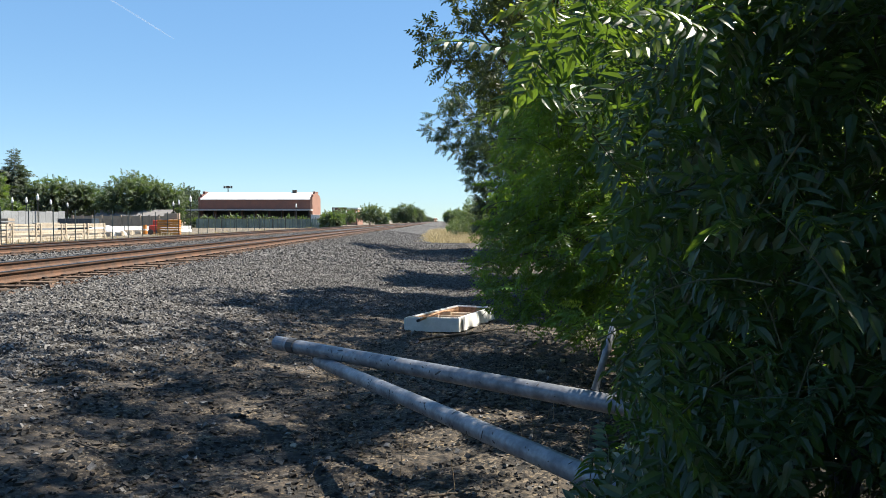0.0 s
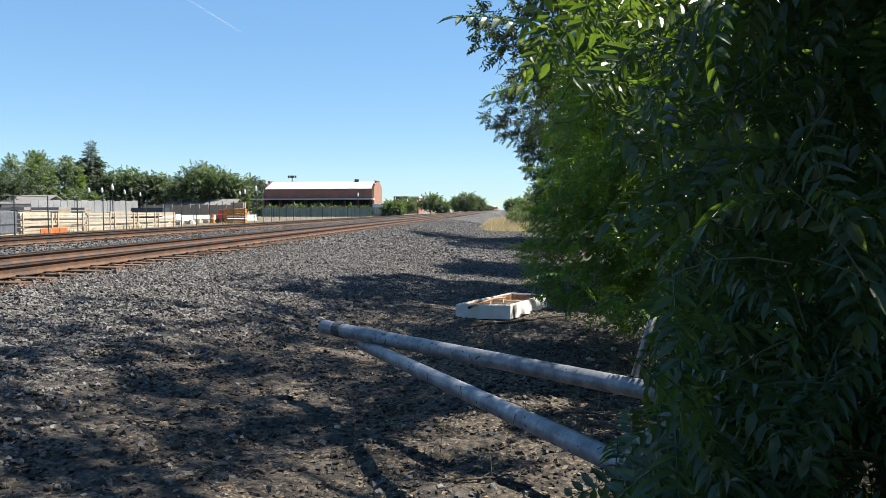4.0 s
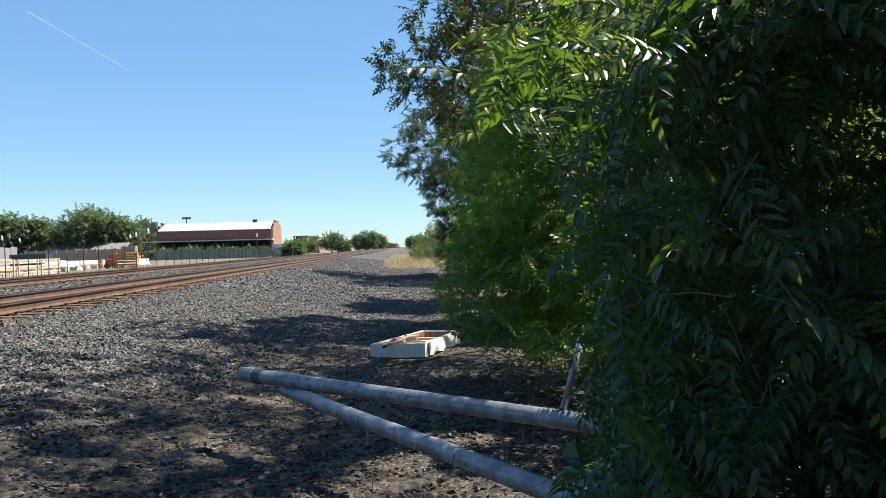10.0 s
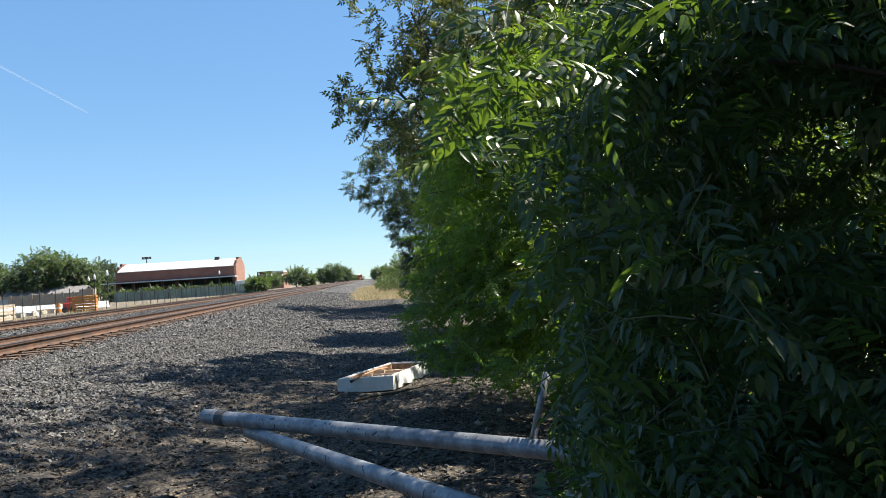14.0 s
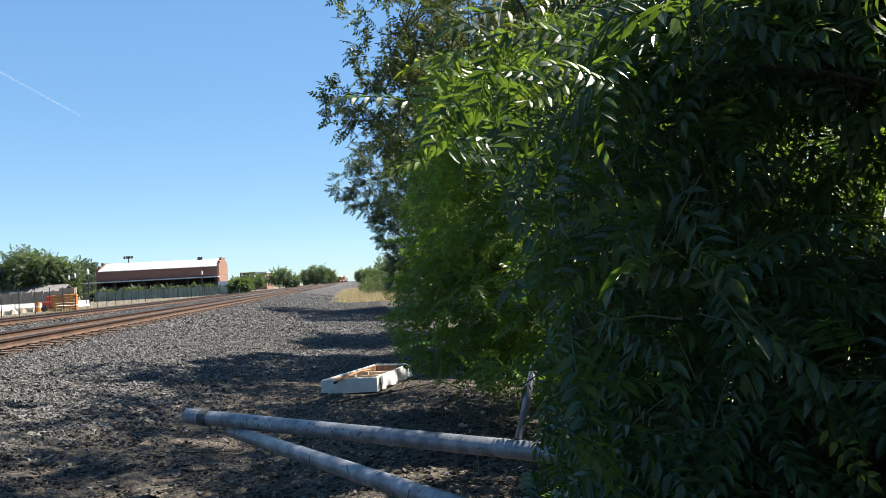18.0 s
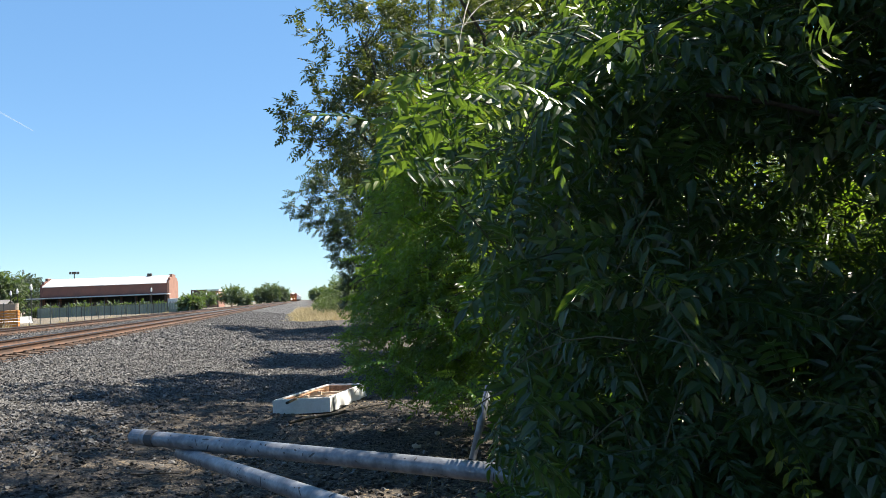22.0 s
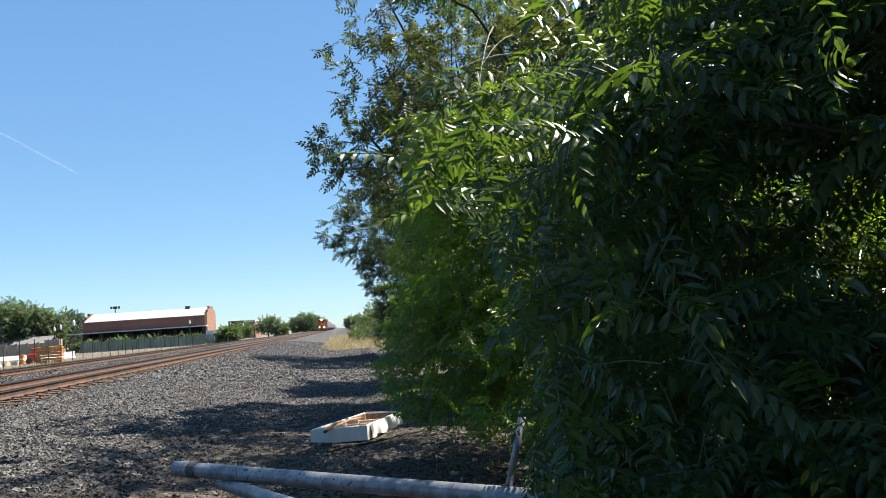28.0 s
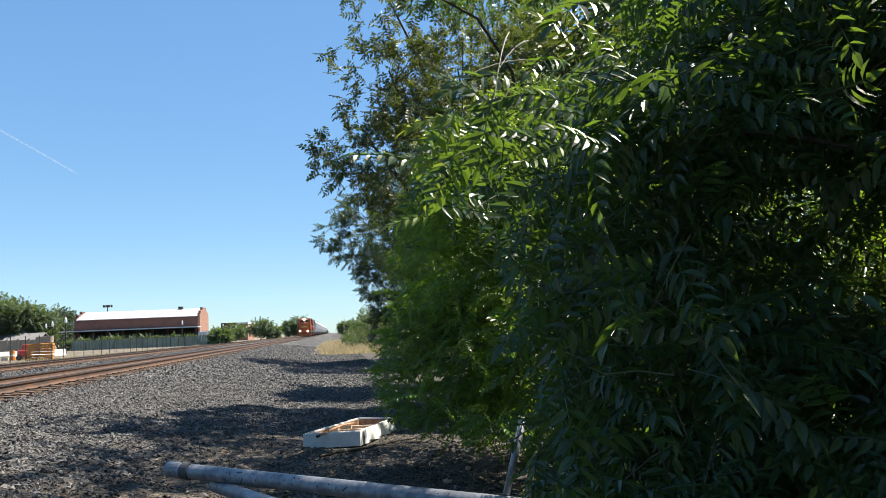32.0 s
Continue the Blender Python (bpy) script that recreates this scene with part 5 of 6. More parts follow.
def street_lamp():
    l = thing("street_lamp", "black cast-iron street lamp with a white acorn globe", "street lamp", group="street lamps")
    part("pole", lathe(bmesh.new(), [(0.20, 0), (0.20, 0.25), (0.14, 0.35), (0.11, 0.9), (0.075, 1.0), (0.06, 4.1), (0.09, 4.15), (0.09, 4.22), (0.05, 4.3)], 10), POSTBLK, l, "black fluted pole")
    part("globe", lathe(bmesh.new(), [(0.10, 4.30), (0.16, 4.45), (0.19, 4.62), (0.17, 4.80), (0.11, 4.90)], 12), FROST, l, "frosted white globe", smooth=True)
    part("cap", lathe(bmesh.new(), [(0.20, 4.905), (0.14, 4.98), (0.09, 5.12), (0.03, 5.16), (0.02, 5.3)], 10), WHITE, l, "pale finial cap")
    part("collar", lathe(bmesh.new(), [(0.15, 4.24), (0.17, 4.3), (0.13, 4.36)], 10), POSTBLK, l)
    return l


LAMPS = [(-66.7, 116.1), (-64.5, 116.1), (-54.9, 101.6), (-67.1, 128.3), (-74.0, 147.8), (-80.8, 180.6), (-50.0, 139.3), (-45.1, 128.3), (-66.7, 187.6), (-37.1, 110.5), (-43.7, 187.6), (-48.1, 203.2), (-50.3, 221.7), (-30.6, 157.3), (-30.5, 212.0), (-31.9, 250.1), (-31.7, 278.7)]
first = street_lamp()
first.matrix_basis = pose(*LAMPS[0], 0)
for x, y in LAMPS[1:]:
    copy_thing(first, pose(x, y, 0))


def build_depot():
    """Long brick depot with a white roof, stepped gable ends and a canopy along its front."""
    x0, x1, y0, y1 = -58.6, -31.1, 180.0, 192.0
    b = thing("brick_depot", "long dark brick depot with a white roof and a canopy", "building")
    part("front_wall", boxed(x0 + 0.53, x1 - 0.51, y0 + 0.02, y0 + 0.4, 4.0, 6.75), BRICK, b, "dark brick front wall")
    part("recess_wall", boxed(x0 + 0.53, x1 - 0.51, y0 + 3.0, y0 + 3.3, 0, 4.0), SHADEWALL, b, "wall under the canopy, coloured dark for its shade")
    part("back_wall", boxed(x0 + 0.53, x1 - 0.51, y1 - 0.4, y1 - 0.02, 0, 6.75), BRICK, b)
    for i in range(9):
        xx = x0 + 0.6 + i * (x1 - x0 - 1.75) / 8
        part("pier", boxed(xx, xx + 0.5, y0 + 0.03, y0 + 0.5, 0, 4.0), BRICK, b)
        if i < 8:
            part("bay_door", boxed(xx + 1.0, xx + 2.6, y0 + 2.9, y0 + 2.99, 0, 2.6), NAVY if i % 3 else WHITE, b)
    ym = (y0 + y1) / 2
    bm = prism(bmesh.new(), [(y0 - 0.3, 6.75), (ym, 8.6), (y1 + 0.3, 6.75), (y1 + 0.3, 6.6), (ym, 8.45), (y0 - 0.3, 6.6)], x0 + 0.5, x1 - 0.5, "x")
    roof = part("roof", bm, ROOFW, b, "white pitched metal roof")
    for i in range(14):
        xx = x0 + 1.4 + i * 2.0
        bm = prism(bmesh.new(), [(y0 - 0.28, 6.752), (ym, 8.604), (ym, 8.64), (y0 - 0.28, 6.79)], xx, xx + 0.06, "x")
        part("seam", bm, ROOFW, roof)
    for x, m in ((x0, BRICK), (x1 - 0.5, BRICK2)):
        poly = [(y0, 0), (y0, 7.3), (y0 + 1.2, 7.3), (y0 + 1.2, 7.9), (y0 + 2.6, 8.0), (y0 + 3.6, 8.2), (y0 + 3.6, 8.65), (y1 - 3.6, 8.65), (y1 - 3.6, 8.2), (y1 - 2.6, 8.0), (y1 - 1.2, 7.9), (y1 - 1.2, 7.3), (y1, 7.3), (y1, 0)]
        g = part("gable_wall", prism(bmesh.new(), poly, x, x + 0.52, "x"), m, b, "stepped brick gable")
        part("coping", boxed(x - 0.05, x + 0.57, y0 + 3.5, y1 - 3.5, 8.65, 8.77), BRICK2, g)
    part("gable_base", boxed(x1 + 0.02, x1 + 0.08, y0 + 0.1, y1 - 0.1, 0, 3.1), STUCCO, b, "pale lower band")
    part("canopy", boxed(x0 - 2.6, x1 + 0.2, y0 - 3.2, y0 - 0.02, 4.02, 4.26), WHITE, b, "thin white canopy edge")
    for i in range(10):
        xx = x0 - 2 + i * (x1 - x0 + 1.6) / 9
        part("canopy_post", cyl(bmesh.new(), (xx, y0 - 2.8, 0), (xx, y0 - 2.8, 4.02), 0.10, n=8), POSTBLK, b)
    part("roof_vent", boxed(-37.0, -36.0, ym - 0.5, ym + 0.5, 8.4, 9.2), STEEL, b, "dark roof vent")
    mast = part("floodlight_mast", cyl(bmesh.new(), (-55.4, y1 + 2, 0), (-55.4, y1 + 2, 10.6), 0.12, n=8), STEEL, b)
    for k in range(4):
        part("floodlight", boxed(-56.5 + 0.6 * k, -56.1 + 0.6 * k, y1 + 1.8, y1 + 2.2, 10.0, 10.6), STEEL, mast)


build_depot()


def build_shop():
    b = thing("brick_shop", "small orange brick building with a white parapet", "building")
    x0, x1, y0, y1 = -38.2, -33.7, 300.0, 322.0
    part("wall", boxed(x0, x1, y0, y1, 0, 6.2), BRICK2, b)
    part("parapet", boxed(x0 - 0.1, x1 + 0.15, y0 - 0.15, y1, 6.2, 6.9), WHITE, b, "white parapet")
    part("side_wing", boxed(x0 - 6, x0 - 0.02, y0 + 2, y1, 0, 7.0), BRICK, b, "darker brick wing")
    for k in range(3):
        part("window", boxed(x1 + 0.005, x1 + 0.04, y0 + 3 + 6 * k, y0 + 5 + 6 * k, 1.2, 3.2), GLASSK, b)


build_shop()


def build_hoarding():
    h = thing("site_hoarding", "pale grey panel hoarding around the building site", "hoarding")
    n = 16
    p, q = Vector((-60.4, 91.5, 0)), Vector((-53.2, 105.5, 0))
    for i in range(n):
        s = p + (q - p) * (i / n)
        e = p + (q - p) * ((i + 1) / n)
        d = e - s
        m = Matrix.Translation(s) @ Matrix.Rotation(math.atan2(d.y, d.x), 4, "Z")
        bm = boxed(0.02, d.length - 0.02, -0.04, 0.04, 0.05, 2.88 if i % 2 else 2.8)
        bmesh.ops.transform(bm, matrix=m, verts=bm.verts)
        part("panel", bm, HOARD, h)
    w = thing("block_wall", "tan masonry wall behind the building site", "wall", kind="structure")
    part("wall_face", boxed(-60.0, -44.0, 121.0, 121.3, 0, 2.35), TANWALL, w)
    for i in range(11):
        part("pilaster", boxed(-59.9 + 1.55 * i, -59.6 + 1.55 * i, 120.85, 121.0, 0, 2.5), TANWALL, w)


build_hoarding()


def house(x, y, w, d, h, m, label):
    t = thing("house", label, "house", pose(x, y, 0))
    part("wall", boxed(-w / 2, w / 2, 0, d, 0, h), m, t)
    bm = prism(bmesh.new(), [(-0.4, h), (d / 2, h + 1.5), (d + 0.4, h), (d + 0.4, h - 0.15), (d / 2, h + 1.3), (-0.4, h - 0.15)], -w / 2 - 0.4, w / 2 + 0.4, "x")
    part("roof", bm, SHINGLE, t, "grey shingle roof")
    for k in (-0.28, 0.22):
        part("window", boxed(w * k, w * k + 1.3, -0.03, -0.005, 1.0, 2.1), GLASSK, t)


house(-79.6, 118.0, 7.0, 7.0, 2.6, WHITE, "low white house with a grey roof")
house(-64.5, 147.0, 7.5, 7.0, 2.3, STUCCO, "low tan house with a grey shingle roof")
house(-58.2, 147.0, 7.5, 7.0, 2.3, STUCCO, "low tan house with a grey shingle roof")


REDNET = mat("orange_red_netting", (0.75, 0.16, 0.04), 0.6, var=0.2, scale=6)


def build_site():
    """Building-site stuff between the fence and the hoarding."""
    c = thing("steel_container", "dark blue open steel skip on the building site", "skip", pose(-43.8, 90.1, 0.0, 0, 0, 4))
    part("body", boxed(-2.0, 2.0, -1.1, 1.1, 0.2, 1.8, bevel=0.03), NAVY, c)
    for i in range(6):
        part("rib", boxed(-1.92 + 0.75 * i, -1.82 + 0.75 * i, -1.18, -1.1, 0.2, 1.75), NAVY, c)
    part("skid", boxed(-1.8, 1.8, -0.8, 0.8, 0, 0.2), STEEL, c)
    rng = random.Random(2)
    for k in range(2):
        s = thing("barrier_stack", "stack of orange plastic road barriers", "barriers", pose(-27.9 - 1.3 * k, 78.0 + 0.5 * k, 0.0, 0, 0, rng.uniform(-8, 8)), group="orange barrier stacks")
        for i in range(6):
            part("barrier", boxed(-0.6, 0.6, -0.4, 0.4, 0.05 + 0.27 * i, 0.28 + 0.27 * i, bevel=0.05), ORANGE, s)
        part("pallet", boxed(-0.62, 0.62, -0.42, 0.42, 0, 0.048), TIMBER, s)
    t = thing("timber_crate", "brown timber crate on top of the stacks", "crate", pose(-28.2, 78.2, 1.68))
    part("body", boxed(-0.7, 0.7, -0.4, 0.4, 0, 0.62, bevel=0.02), TANWALL, t)
    r = thing("red_machine", "red compact site machine", "machine", pose(-31.6, 82.2, 0.0, 0, 0, 20))
    part("body", boxed(-0.6, 0.6, -0.5, 0.5, 0.3, 1.05, bevel=0.12), RED, r)
    part("cab", boxed(-0.2, 0.4, -0.42, 0.42, 1.05, 1.6, bevel=0.08), RED, r)
    for k in (-0.6, 0.6):
        part("wheel", cyl(bmesh.new(), (k * 0.7, -0.6, 0.3), (k * 0.7, 0.6, 0.3), 0.3, n=14), LOCO_K, r)
    for k, (x, y) in enumerate(((-33.6, 84.5), (-33.0, 86.0))):
        s = thing("traffic_drum", "orange and white plastic traffic drum", "traffic drum", pose(x, y, 0), group="traffic drums")
        part("body", lathe(bmesh.new(), [(0.30, 0), (0.30, 0.35), (0.25, 0.36), (0.25, 0.7), (0.21, 0.71), (0.21, 1.05)], 12), ORANGE, s)
        part("band", lathe(bmesh.new(), [(0.258, 0.45), (0.256, 0.62)], 12), WHITE, s)
    for k in range(4):
        g = thing("wrapped_pallet", "pallet load wrapped in grey plastic film", "pallet load", pose(-28.2, 39.9 - 1.75 * k, 0.0, 0, 0, 3 * k), group="wrapped pallets")
        part("load", boxed(-0.6, 0.6, -0.75, 0.75, 0.14, 1.45, bevel=0.08), FILM, g)
        part("pallet", boxed(-0.62, 0.62, -0.78, 0.78, 0, 0.13), TIMBER, g)
    for k in range(5):
        g = thing("lumber_pile", "pile of weathered brown boards", "lumber", pose(-36.4 + 2.0 * (k % 3), 50.0 + 0.6 * k + 5.0 * (k > 2), 0.0, 0, 0, 80 + 6 * k), group="lumber piles")
        for i in range(6):
            part("board", boxed(-0.8, 0.8, -1.2, 1.2, 0.3 * i, 0.3 * i + 0.2, bevel=0.01), TANWALL, g)
    for k in range(7):
        y = 60 + 4.2 * k
        g = thing("timber_bundle", "low bundle of pale timber lengths", "timber", pose(-31.5 - 0.7 * k, y, 0.0, 0, 0, rng.uniform(-12, 12)), group="timber bundles")
        for i in range(3):
            part("length", boxed(-1.5, 1.5, -0.5 + 0.34 * i, -0.2 + 0.34 * i, 0, 0.35 + 0.12 * (i == 1), bevel=0.02), TIMBER, g)
    n = thing("safety_net", "bright orange safety netting lying by the timber", "netting")
    part("roll", boxed(-27.65, -27.60, 42.8, 45.6, 0.05, 0.38, bevel=0.02), REDNET, n)
    for k in range(7):
        g = thing("concrete_barrier", "low white concrete road barrier on the building site", "road barrier", pose(-45.0 + 1.5 * k, 92.0 + 2.0 * k, 0.0, 0, 0, 53), group="concrete barriers")
        part("body", prism(bmesh.new(), [(-0.3, 0), (-0.28, 0.12), (-0.12, 0.32), (-0.08, 0.85), (0.08, 0.85), (0.12, 0.32), (0.28, 0.12), (0.3, 0)], -1.2, 1.2, "x"), WHITE, g)
    for k, (x, y, w, h) in enumerate(((-35.5, 80.0, 1.6, 1.0), (-37.8, 83.0, 2.0, 0.9), (-33.8, 77.0, 1.2, 0.8))):
        g = thing("tarp_mound", "white tarpaulin thrown over a mound of material", "tarpaulin", pose(x, y, 0.0, 0, 0, 20 * k), group="tarp mounds")
        bm = bmesh.new()
        bmesh.ops.create_icosphere(bm, subdivisions=3, radius=1.0, matrix=Matrix.Diagonal((w, w * 0.7, h, 1)))
        for v in bm.verts:
            v.co *= 1 + 0.10 * math.sin(5 * v.co.x + 3 * v.co.y + k) * math.cos(4 * v.co.z)
            v.co.z = max(v.co.z, 0.0)
        part("tarp", bm, WHITE, g)
    tr = thing("white_trailer", "white box trailer beside the depot", "trailer", pose(-29.6, 176.0, 0.0))
    part("body", boxed(-1.2, 1.2, 0, 5, 0.7, 3.0, bevel=0.05), WHITE, tr)
    for y in (1.0, 4.0):
        part("wheel", cyl(bmesh.new(), (-1.1, y, 0.4), (1.1, y, 0.4), 0.4, n=12), LOCO_K, tr)


build_site()


def far_tree(x, y, h, w, material=None, seed=0, group="far trees", label="rounded green tree beyond the tracks", blobs=5):
    rng = np.random.RandomState(seed)
    bl = [(x, y, h * 0.58, w * 0.42, w * 0.42, h * 0.36)]
    for i in range(blobs):
        a = rng.uniform(0, 6.28)
        z = rng.uniform(0.28, 0.84)
        k = w * 0.36 * (1 - max(0, z - 0.55))
        bl.append((x + k * math.cos(a), y + k * math.sin(a), h * z, w * rng.uniform(0.16, 0.27), w * rng.uniform(0.16, 0.27), h * rng.uniform(0.10, 0.17)))
    return tree("far_tree", label, "tree", (x, y, 0), bl, int(150 + 7 * w * h / 4), 3, CLUMP, material or LEAF_FAR, seed, 0.02 * h, (0.7, 1.25), 0.5, group=group)


def spruce(x, y, h, w, seed, label):
    rng = np.random.RandomState(seed)
    t = thing("conifer", label, "tree", group="conifers")
    v, f = tube_arrays([(x, y, 0), (x, y, h * 0.5), (x, y, h)], [0.02 * h, 0.012 * h, 0.02], 7)
    raw("trunk", v, f, BARK, t, smooth=True)
    pos, d, size = [], [], []
    tiers = int(h * 1.9)
    for i in range(tiers):
        u = i / (tiers - 1)
        rad = w / 2 * (1 - u) ** 0.8 * rng.uniform(0.8, 1.1) + 0.12
        arms = int(10 + 15 * (1 - u))
        for a in rng.uniform(0, 6.28, arms):
            r = rad * rng.uniform(0.7, 1.1)
            for s in np.arange(0.2, r, 0.36):
                pos.append((x + s * math.cos(a), y + s * math.sin(a), h * (0.10 + 0.88 * u) - 0.16 * s + rng.normal(0, 0.08)))
                d.append((math.cos(a) + rng.normal(0, 0.5), math.sin(a) + rng.normal(0, 0.5), -0.25 + 0.5 * u))
    pos, d = np.array(pos), np.array(d)
    top = pos[:, 2] > 0.72 * h
    v, f = join_arrays([plant(rng, pos[~top], d[~top], CLUMP, 0.8, 1.2), plant(rng, pos[top], d[top], CLUMP, 0.45, 0.75)])
    raw("crown", v, f, LEAF_CON, t)


FAR = [(-86.7, 122.4, 8.4, 11, 0), (-88.7, 133.2, 11.8, 12, 2), (-89.6, 139.2, 13.4, 5.4, 3), (-85.0, 140.9, 12.3, 5.0, 3), (-75.0, 127.0, 5.0, 7, 1), (-81.0, 149.5, 9.6, 9, 0), (-78.4, 150.9, 10.2, 9, 1), (-75.4, 152.4, 9.8, 8, 0), (-72.6, 153.5, 9.4, 8, 2),
       (-64.8, 151.7, 10.1, 9, 2), (-62.4, 152.7, 11.6, 10, 1), (-59.4, 153.9, 10.6, 9, 2), (-56.7, 154.9, 9.0, 7, 2), (-68.8, 203.7, 11.0, 9, 0), (-18.9, 128.0, 2.5, 2.0, 2), (-25.0, 260.0, 7.2, 8.2, 2), (-20.6, 258.0, 4.6, 5, 1), (-20.0, 330.0, 7.2, 7, 1), (-15.8, 330.0, 9.4, 8.5, 2), (-13.2, 360.0, 8.4, 8, 0), (-13.4, 450.0, 8.2, 8, 2), (-37.0, 290.0, 6.4, 9, 1), (4.8, 260.0, 5.8, 7.5, 2), (4.9, 400.0, 6.4, 7, 0), (9.0, 180.0, 6.5, 10, 1)]
for i, (x, y, h, w, k) in enumerate(FAR):
    far_tree(x, y, h, w, (LEAF_CON, LEAF_FAR, LEAF_FAR, LEAF_AIRY)[k], 100 + i)
rowr = random.Random(9)
for i in range(8):
    far_tree(-100 + i * 7 + rowr.uniform(-2, 2), 235 + rowr.uniform(-8, 8), rowr.uniform(6.5, 9.5), 11, LEAF_CON, 140 + i, "distant tree line", "dark tree of the distant tree line", 3)
for i in range(12):
    far_tree(-19 + i * 0.5 + rowr.uniform(-1, 1) + (26 if i % 2 else 0), 480 + 45 * i, rowr.uniform(5.5, 7.5), 11, LEAF_CON, 160 + i, "distant tree line", "dark tree of the distant tree line", 3)
for i in range(9):
    far_tree(-57 + 3.1 * i, 172 + 0.8 * (i % 3), 1.5 + 0.4 * (i % 2), 1.3, LEAF_FAR, 180 + i, "young trees before the depot", "small young tree in front of the depot", 2)
spruce(-86.6, 151.7, 16.6, 9.4, 90, "tall tiered dark conifer above the other trees")
spruce(-77.6, 167.9, 10.4, 4.0, 91, "dark pointed conifer among rounded trees")
spruce(-75.5, 168.8, 11.0, 4.2, 92, "dark pointed conifer among rounded trees")


def build_contrail():
    m = bpy.data.materials.new("contrail_vapour")
    m.use_nodes = True
    t = m.node_tree
    b = t.nodes["Principled BSDF"]
    b.inputs["Base Color"].default_value = (1, 1, 1, 1)
    co, no = t.nodes.new("ShaderNodeTexCoord"), t.nodes.new("ShaderNodeTexNoise")
    no.inputs["Scale"].default_value, no.inputs["Detail"].default_value = 0.006, 3
    t.links.new(co.outputs["Object"], no.inputs["Vector"])
    mr = t.nodes.new("ShaderNodeMapRange")
    mr.inputs["From Min"].default_value, mr.inputs["From Max"].default_value, mr.inputs["To Max"].default_value = 0.2, 0.75, 0.27
    t.links.new(no.outputs["Fac"], mr.inputs["Value"])
    mr.inputs["To Min"].default_value = 0.12
    t.links.new(mr.outputs["Result"], b.inputs["Alpha"])
    # slight emission in place of sunlight scattered by the vapour
    b.inputs["Emission Color"].default_value, b.inputs["Emission Strength"].default_value = (1, 1, 1, 1), 0.15
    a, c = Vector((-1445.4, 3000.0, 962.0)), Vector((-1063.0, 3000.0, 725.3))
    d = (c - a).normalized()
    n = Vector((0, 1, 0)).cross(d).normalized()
    rows = []
    for i in range(25):
        s = i / 24
        w = 3.2 * (1 - s) ** 0.35 + 0.9
        p = a + (c - a) * s
        rows.append((p - n * w, p + n * w))
    v = [q for r in rows for q in r]
    f = [(2 * i, 2 * i + 1, 2 * i + 3, 2 * i + 2) for i in range(24)]
    ob = raw("contrail", [tuple(q) for q in v], f, m)
    tagged(ob, "thin white contrail fading across the blue sky", "contrail", kind="structure")
    return ob


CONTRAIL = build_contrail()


# ---- train ----
def truck(parent, y, wheels, wid=1.0):
    tr = part("truck", boxed(-1.15, 1.15, y - 1.7, y + 1.7, 0.55, 0.95, bevel=0.05), LOCO_K, parent)
    for k in wheels:
        for s in (-1, 1):
            part("wheel", cyl(bmesh.new(), (s * 0.70, y + k, 0.5), (s * 0.84, y + k, 0.5), 0.5, n=16), STEEL, tr)
    return tr


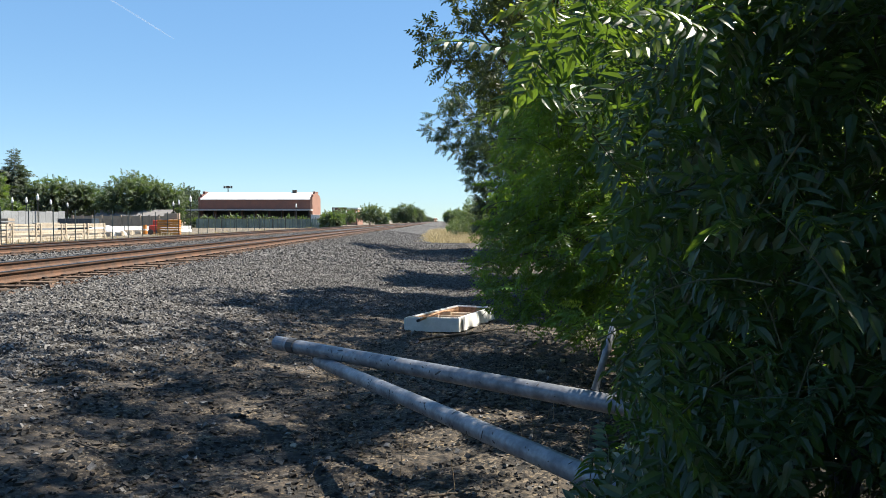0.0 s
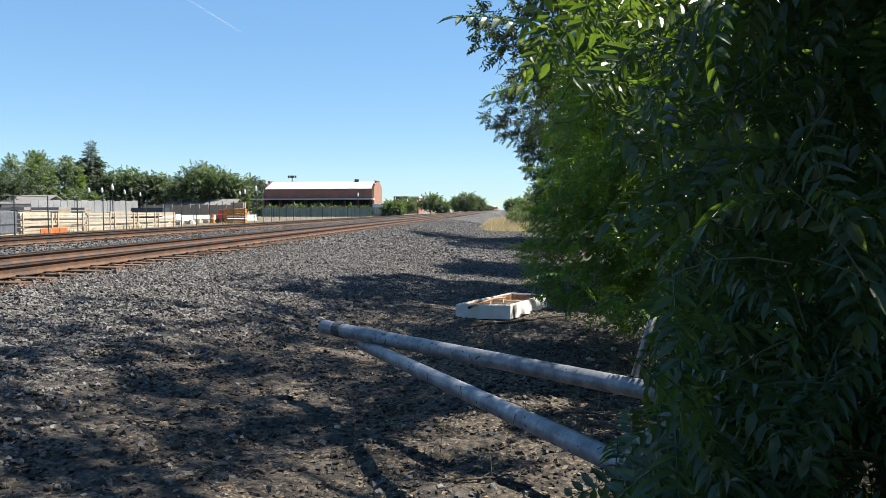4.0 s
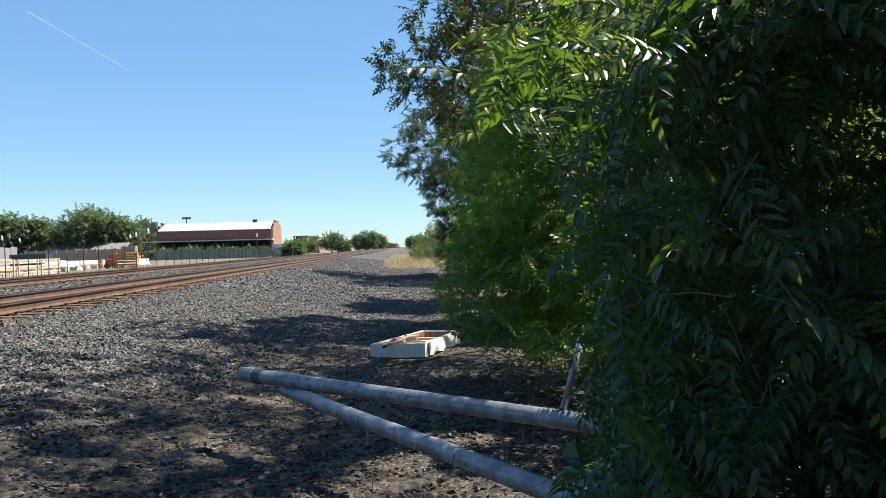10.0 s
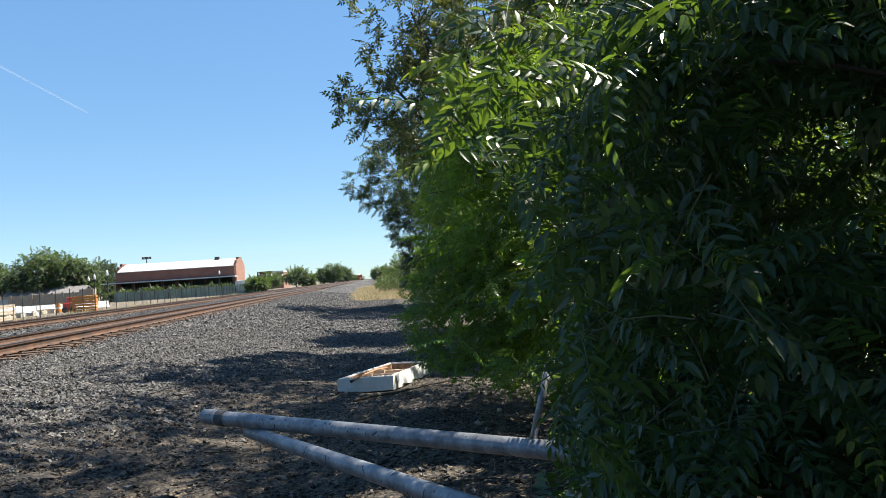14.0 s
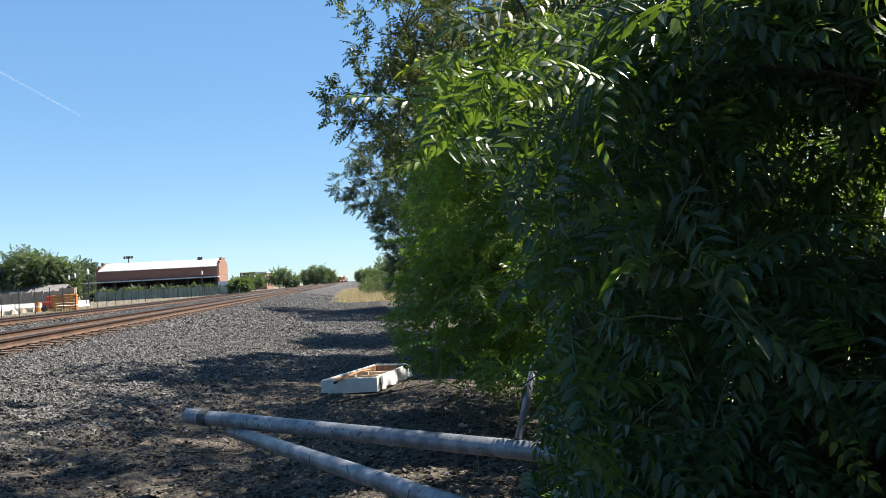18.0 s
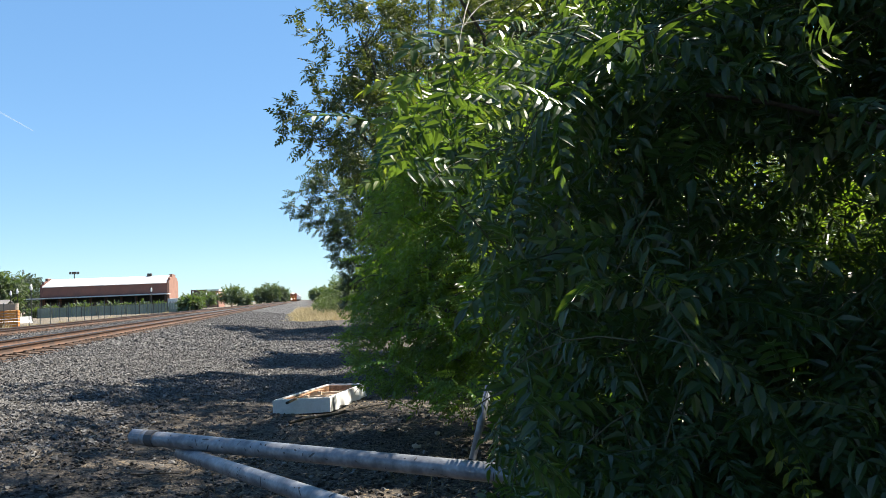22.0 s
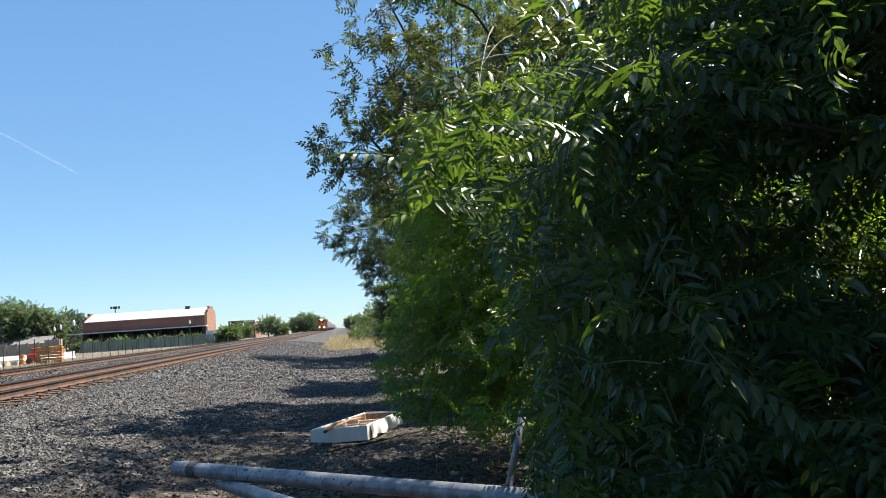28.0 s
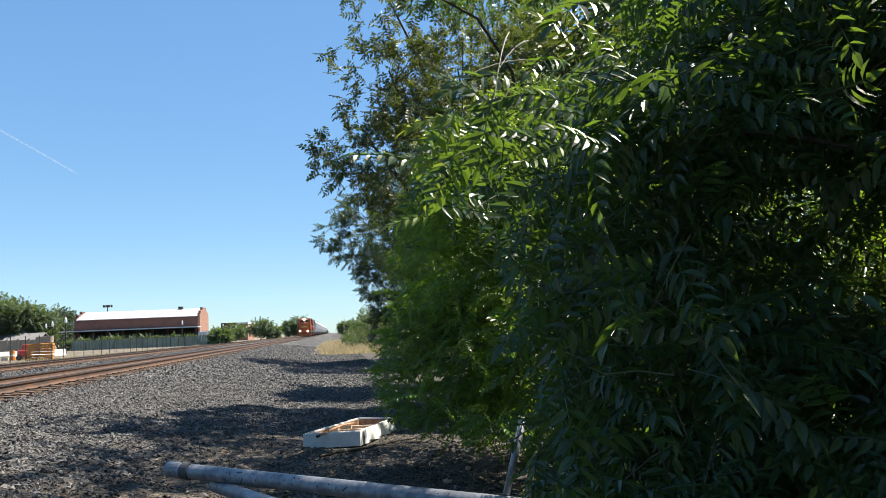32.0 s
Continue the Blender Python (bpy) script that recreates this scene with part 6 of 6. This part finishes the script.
def locomotive(label):
    """Front at y = 0, the body reaching back along +y."""
    l = thing("locomotive", label, "locomotive")
    part("frame", boxed(-1.5, 1.5, 0.3, 22.0, 1.05, 1.5, bevel=0.03), LOCO_K, l, "dark underframe")
    part("pilot", boxed(-1.45, 1.45, 0.15, 0.5, 0.25, 1.5, bevel=0.05), LOCO_O, l, "orange pilot plate")
    part("nose", boxed(-0.95, 0.95, 0.7, 2.6, 1.5, 3.3, bevel=0.15), LOCO_O, l, "orange low nose")
    cab = part("cab", boxed(-1.52, 1.52, 2.55, 5.2, 1.5, 4.35, bevel=0.18), LOCO_O, l, "orange cab")
    for x in (-0.95, 0.15):
        part("windscreen", boxed(x, x + 0.8, 2.52, 2.60, 3.35, 3.95), GLASSK, cab)
    for s in (-1, 1):
        part("side_window", boxed(s * 1.50, s * 1.535, 3.2, 4.7, 3.0, 3.8), GLASSK, cab)
        part("handrail", cyl(bmesh.new(), (s * 1.45, 0.4, 2.5), (s * 1.45, 21.5, 2.5), 0.03, n=6), WHITE, l)
        part("ditch_light", cyl(bmesh.new(), (s * 0.85, 0.10, 1.35), (s * 0.85, 0.22, 1.35), 0.15, n=14), LAMPGLOW, l, "lit ditch light")
    part("headlight", cyl(bmesh.new(), (0, 2.42, 4.12), (0, 2.56, 4.12), 0.2, n=14), LAMPGLOW, cab, "lit headlight")
    part("number_board", boxed(-0.75, 0.75, 2.50, 2.58, 3.98, 4.25), WHITE, cab)
    part("hood", boxed(-0.95, 0.95, 5.22, 20.5, 1.5, 4.1, bevel=0.08), LOCO_O, l, "orange engine hood")
    part("hood_stripe", boxed(-0.97, 0.97, 5.3, 20.4, 2.5, 2.75), LOCO_Y, l)
    part("roof_black", boxed(-0.9, 0.9, 5.3, 20.4, 4.08, 4.42, bevel=0.08), LOCO_K, l, "dark hood roof")
    part("radiator", boxed(-1.45, 1.45, 16.0, 20.4, 3.5, 4.5, bevel=0.08), LOCO_K, l, "dark flared radiator")
    part("fuel_tank", boxed(-1.35, 1.35, 8.2, 13.6, 0.4, 1.05, bevel=0.15), LOCO_K, l)
    part("coupler", boxed(-0.15, 0.15, -0.2, 0.3, 0.7, 1.0), STEEL, l)
    part("nose_stripe", boxed(-0.6, 0.6, 0.66, 0.72, 2.2, 2.6), LOCO_Y, l, "yellow nose emblem as a plain bar")
    truck(l, 4.2, (-1.6, 0, 1.6))
    truck(l, 17.8, (-1.6, 0, 1.6))
    return l


def hopper(label):
    h = thing("hopper_car", label, "freight car", group="hopper cars")
    bm = prism(bmesh.new(), [(-1.1, 1.3), (-1.58, 2.2), (-1.60, 3.9), (-1.2, 4.45), (1.2, 4.45), (1.60, 3.9), (1.58, 2.2), (1.1, 1.3)], 1.6, 16.4)
    part("body", bm, CARW, h, "pale grey ribbed body")
    for i in range(8):
        for s in (-1, 1):
            part("rib", boxed(s * 1.60, s * 1.66, 2.2 + 1.9 * i, 2.3 + 1.9 * i, 2.1, 3.9), CARW, h)
    part("sill", boxed(-1.3, 1.3, 0.3, 17.7, 1.0, 1.3), STEEL, h)
    part("hatch_walk", boxed(-0.5, 0.5, 1.8, 16.2, 4.45, 4.6), STEEL, h)
    for y in (5.0, 9.0, 13.0):
        part("hopper_chute", prism(bmesh.new(), [(-1.1, 1.3), (-0.4, 0.45), (0.4, 0.45), (1.1, 1.3)], y - 1.0, y + 1.0), CARW, h)
    truck(h, 2.6, (-0.85, 0.85))
    truck(h, 15.4, (-0.85, 0.85))
    return h


TRAIN = []
lead = locomotive("orange and black diesel locomotive with lit headlights, on the near track")
second = copy_thing(lead, pose(0, 0, 0))
tagged(second, "second orange and black diesel locomotive behind the first")
TRAIN += [(lead, 0.0), (second, 22.8)]
car = hopper("pale grey covered hopper car in the train")
TRAIN.append((car, 45.8))
for i in range(1, 16):
    TRAIN.append((copy_thing(car, pose(0, 0, 0)), 45.8 + 18.4 * i))


def motions():
    """The train rolls towards the camera at an even 23 m/s; the contrail drifts slowly along the sky."""
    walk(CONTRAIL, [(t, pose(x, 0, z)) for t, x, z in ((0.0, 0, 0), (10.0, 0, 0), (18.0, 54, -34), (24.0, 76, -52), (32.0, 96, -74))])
    for ob, back in TRAIN:
        walk(ob, [(t, pose(NEAR_X, 177.0 + 23.0 * (32.0 - t) + back, TOP)) for t in (0.0, 8.0, 16.0, 24.0, 32.0)])


motions()
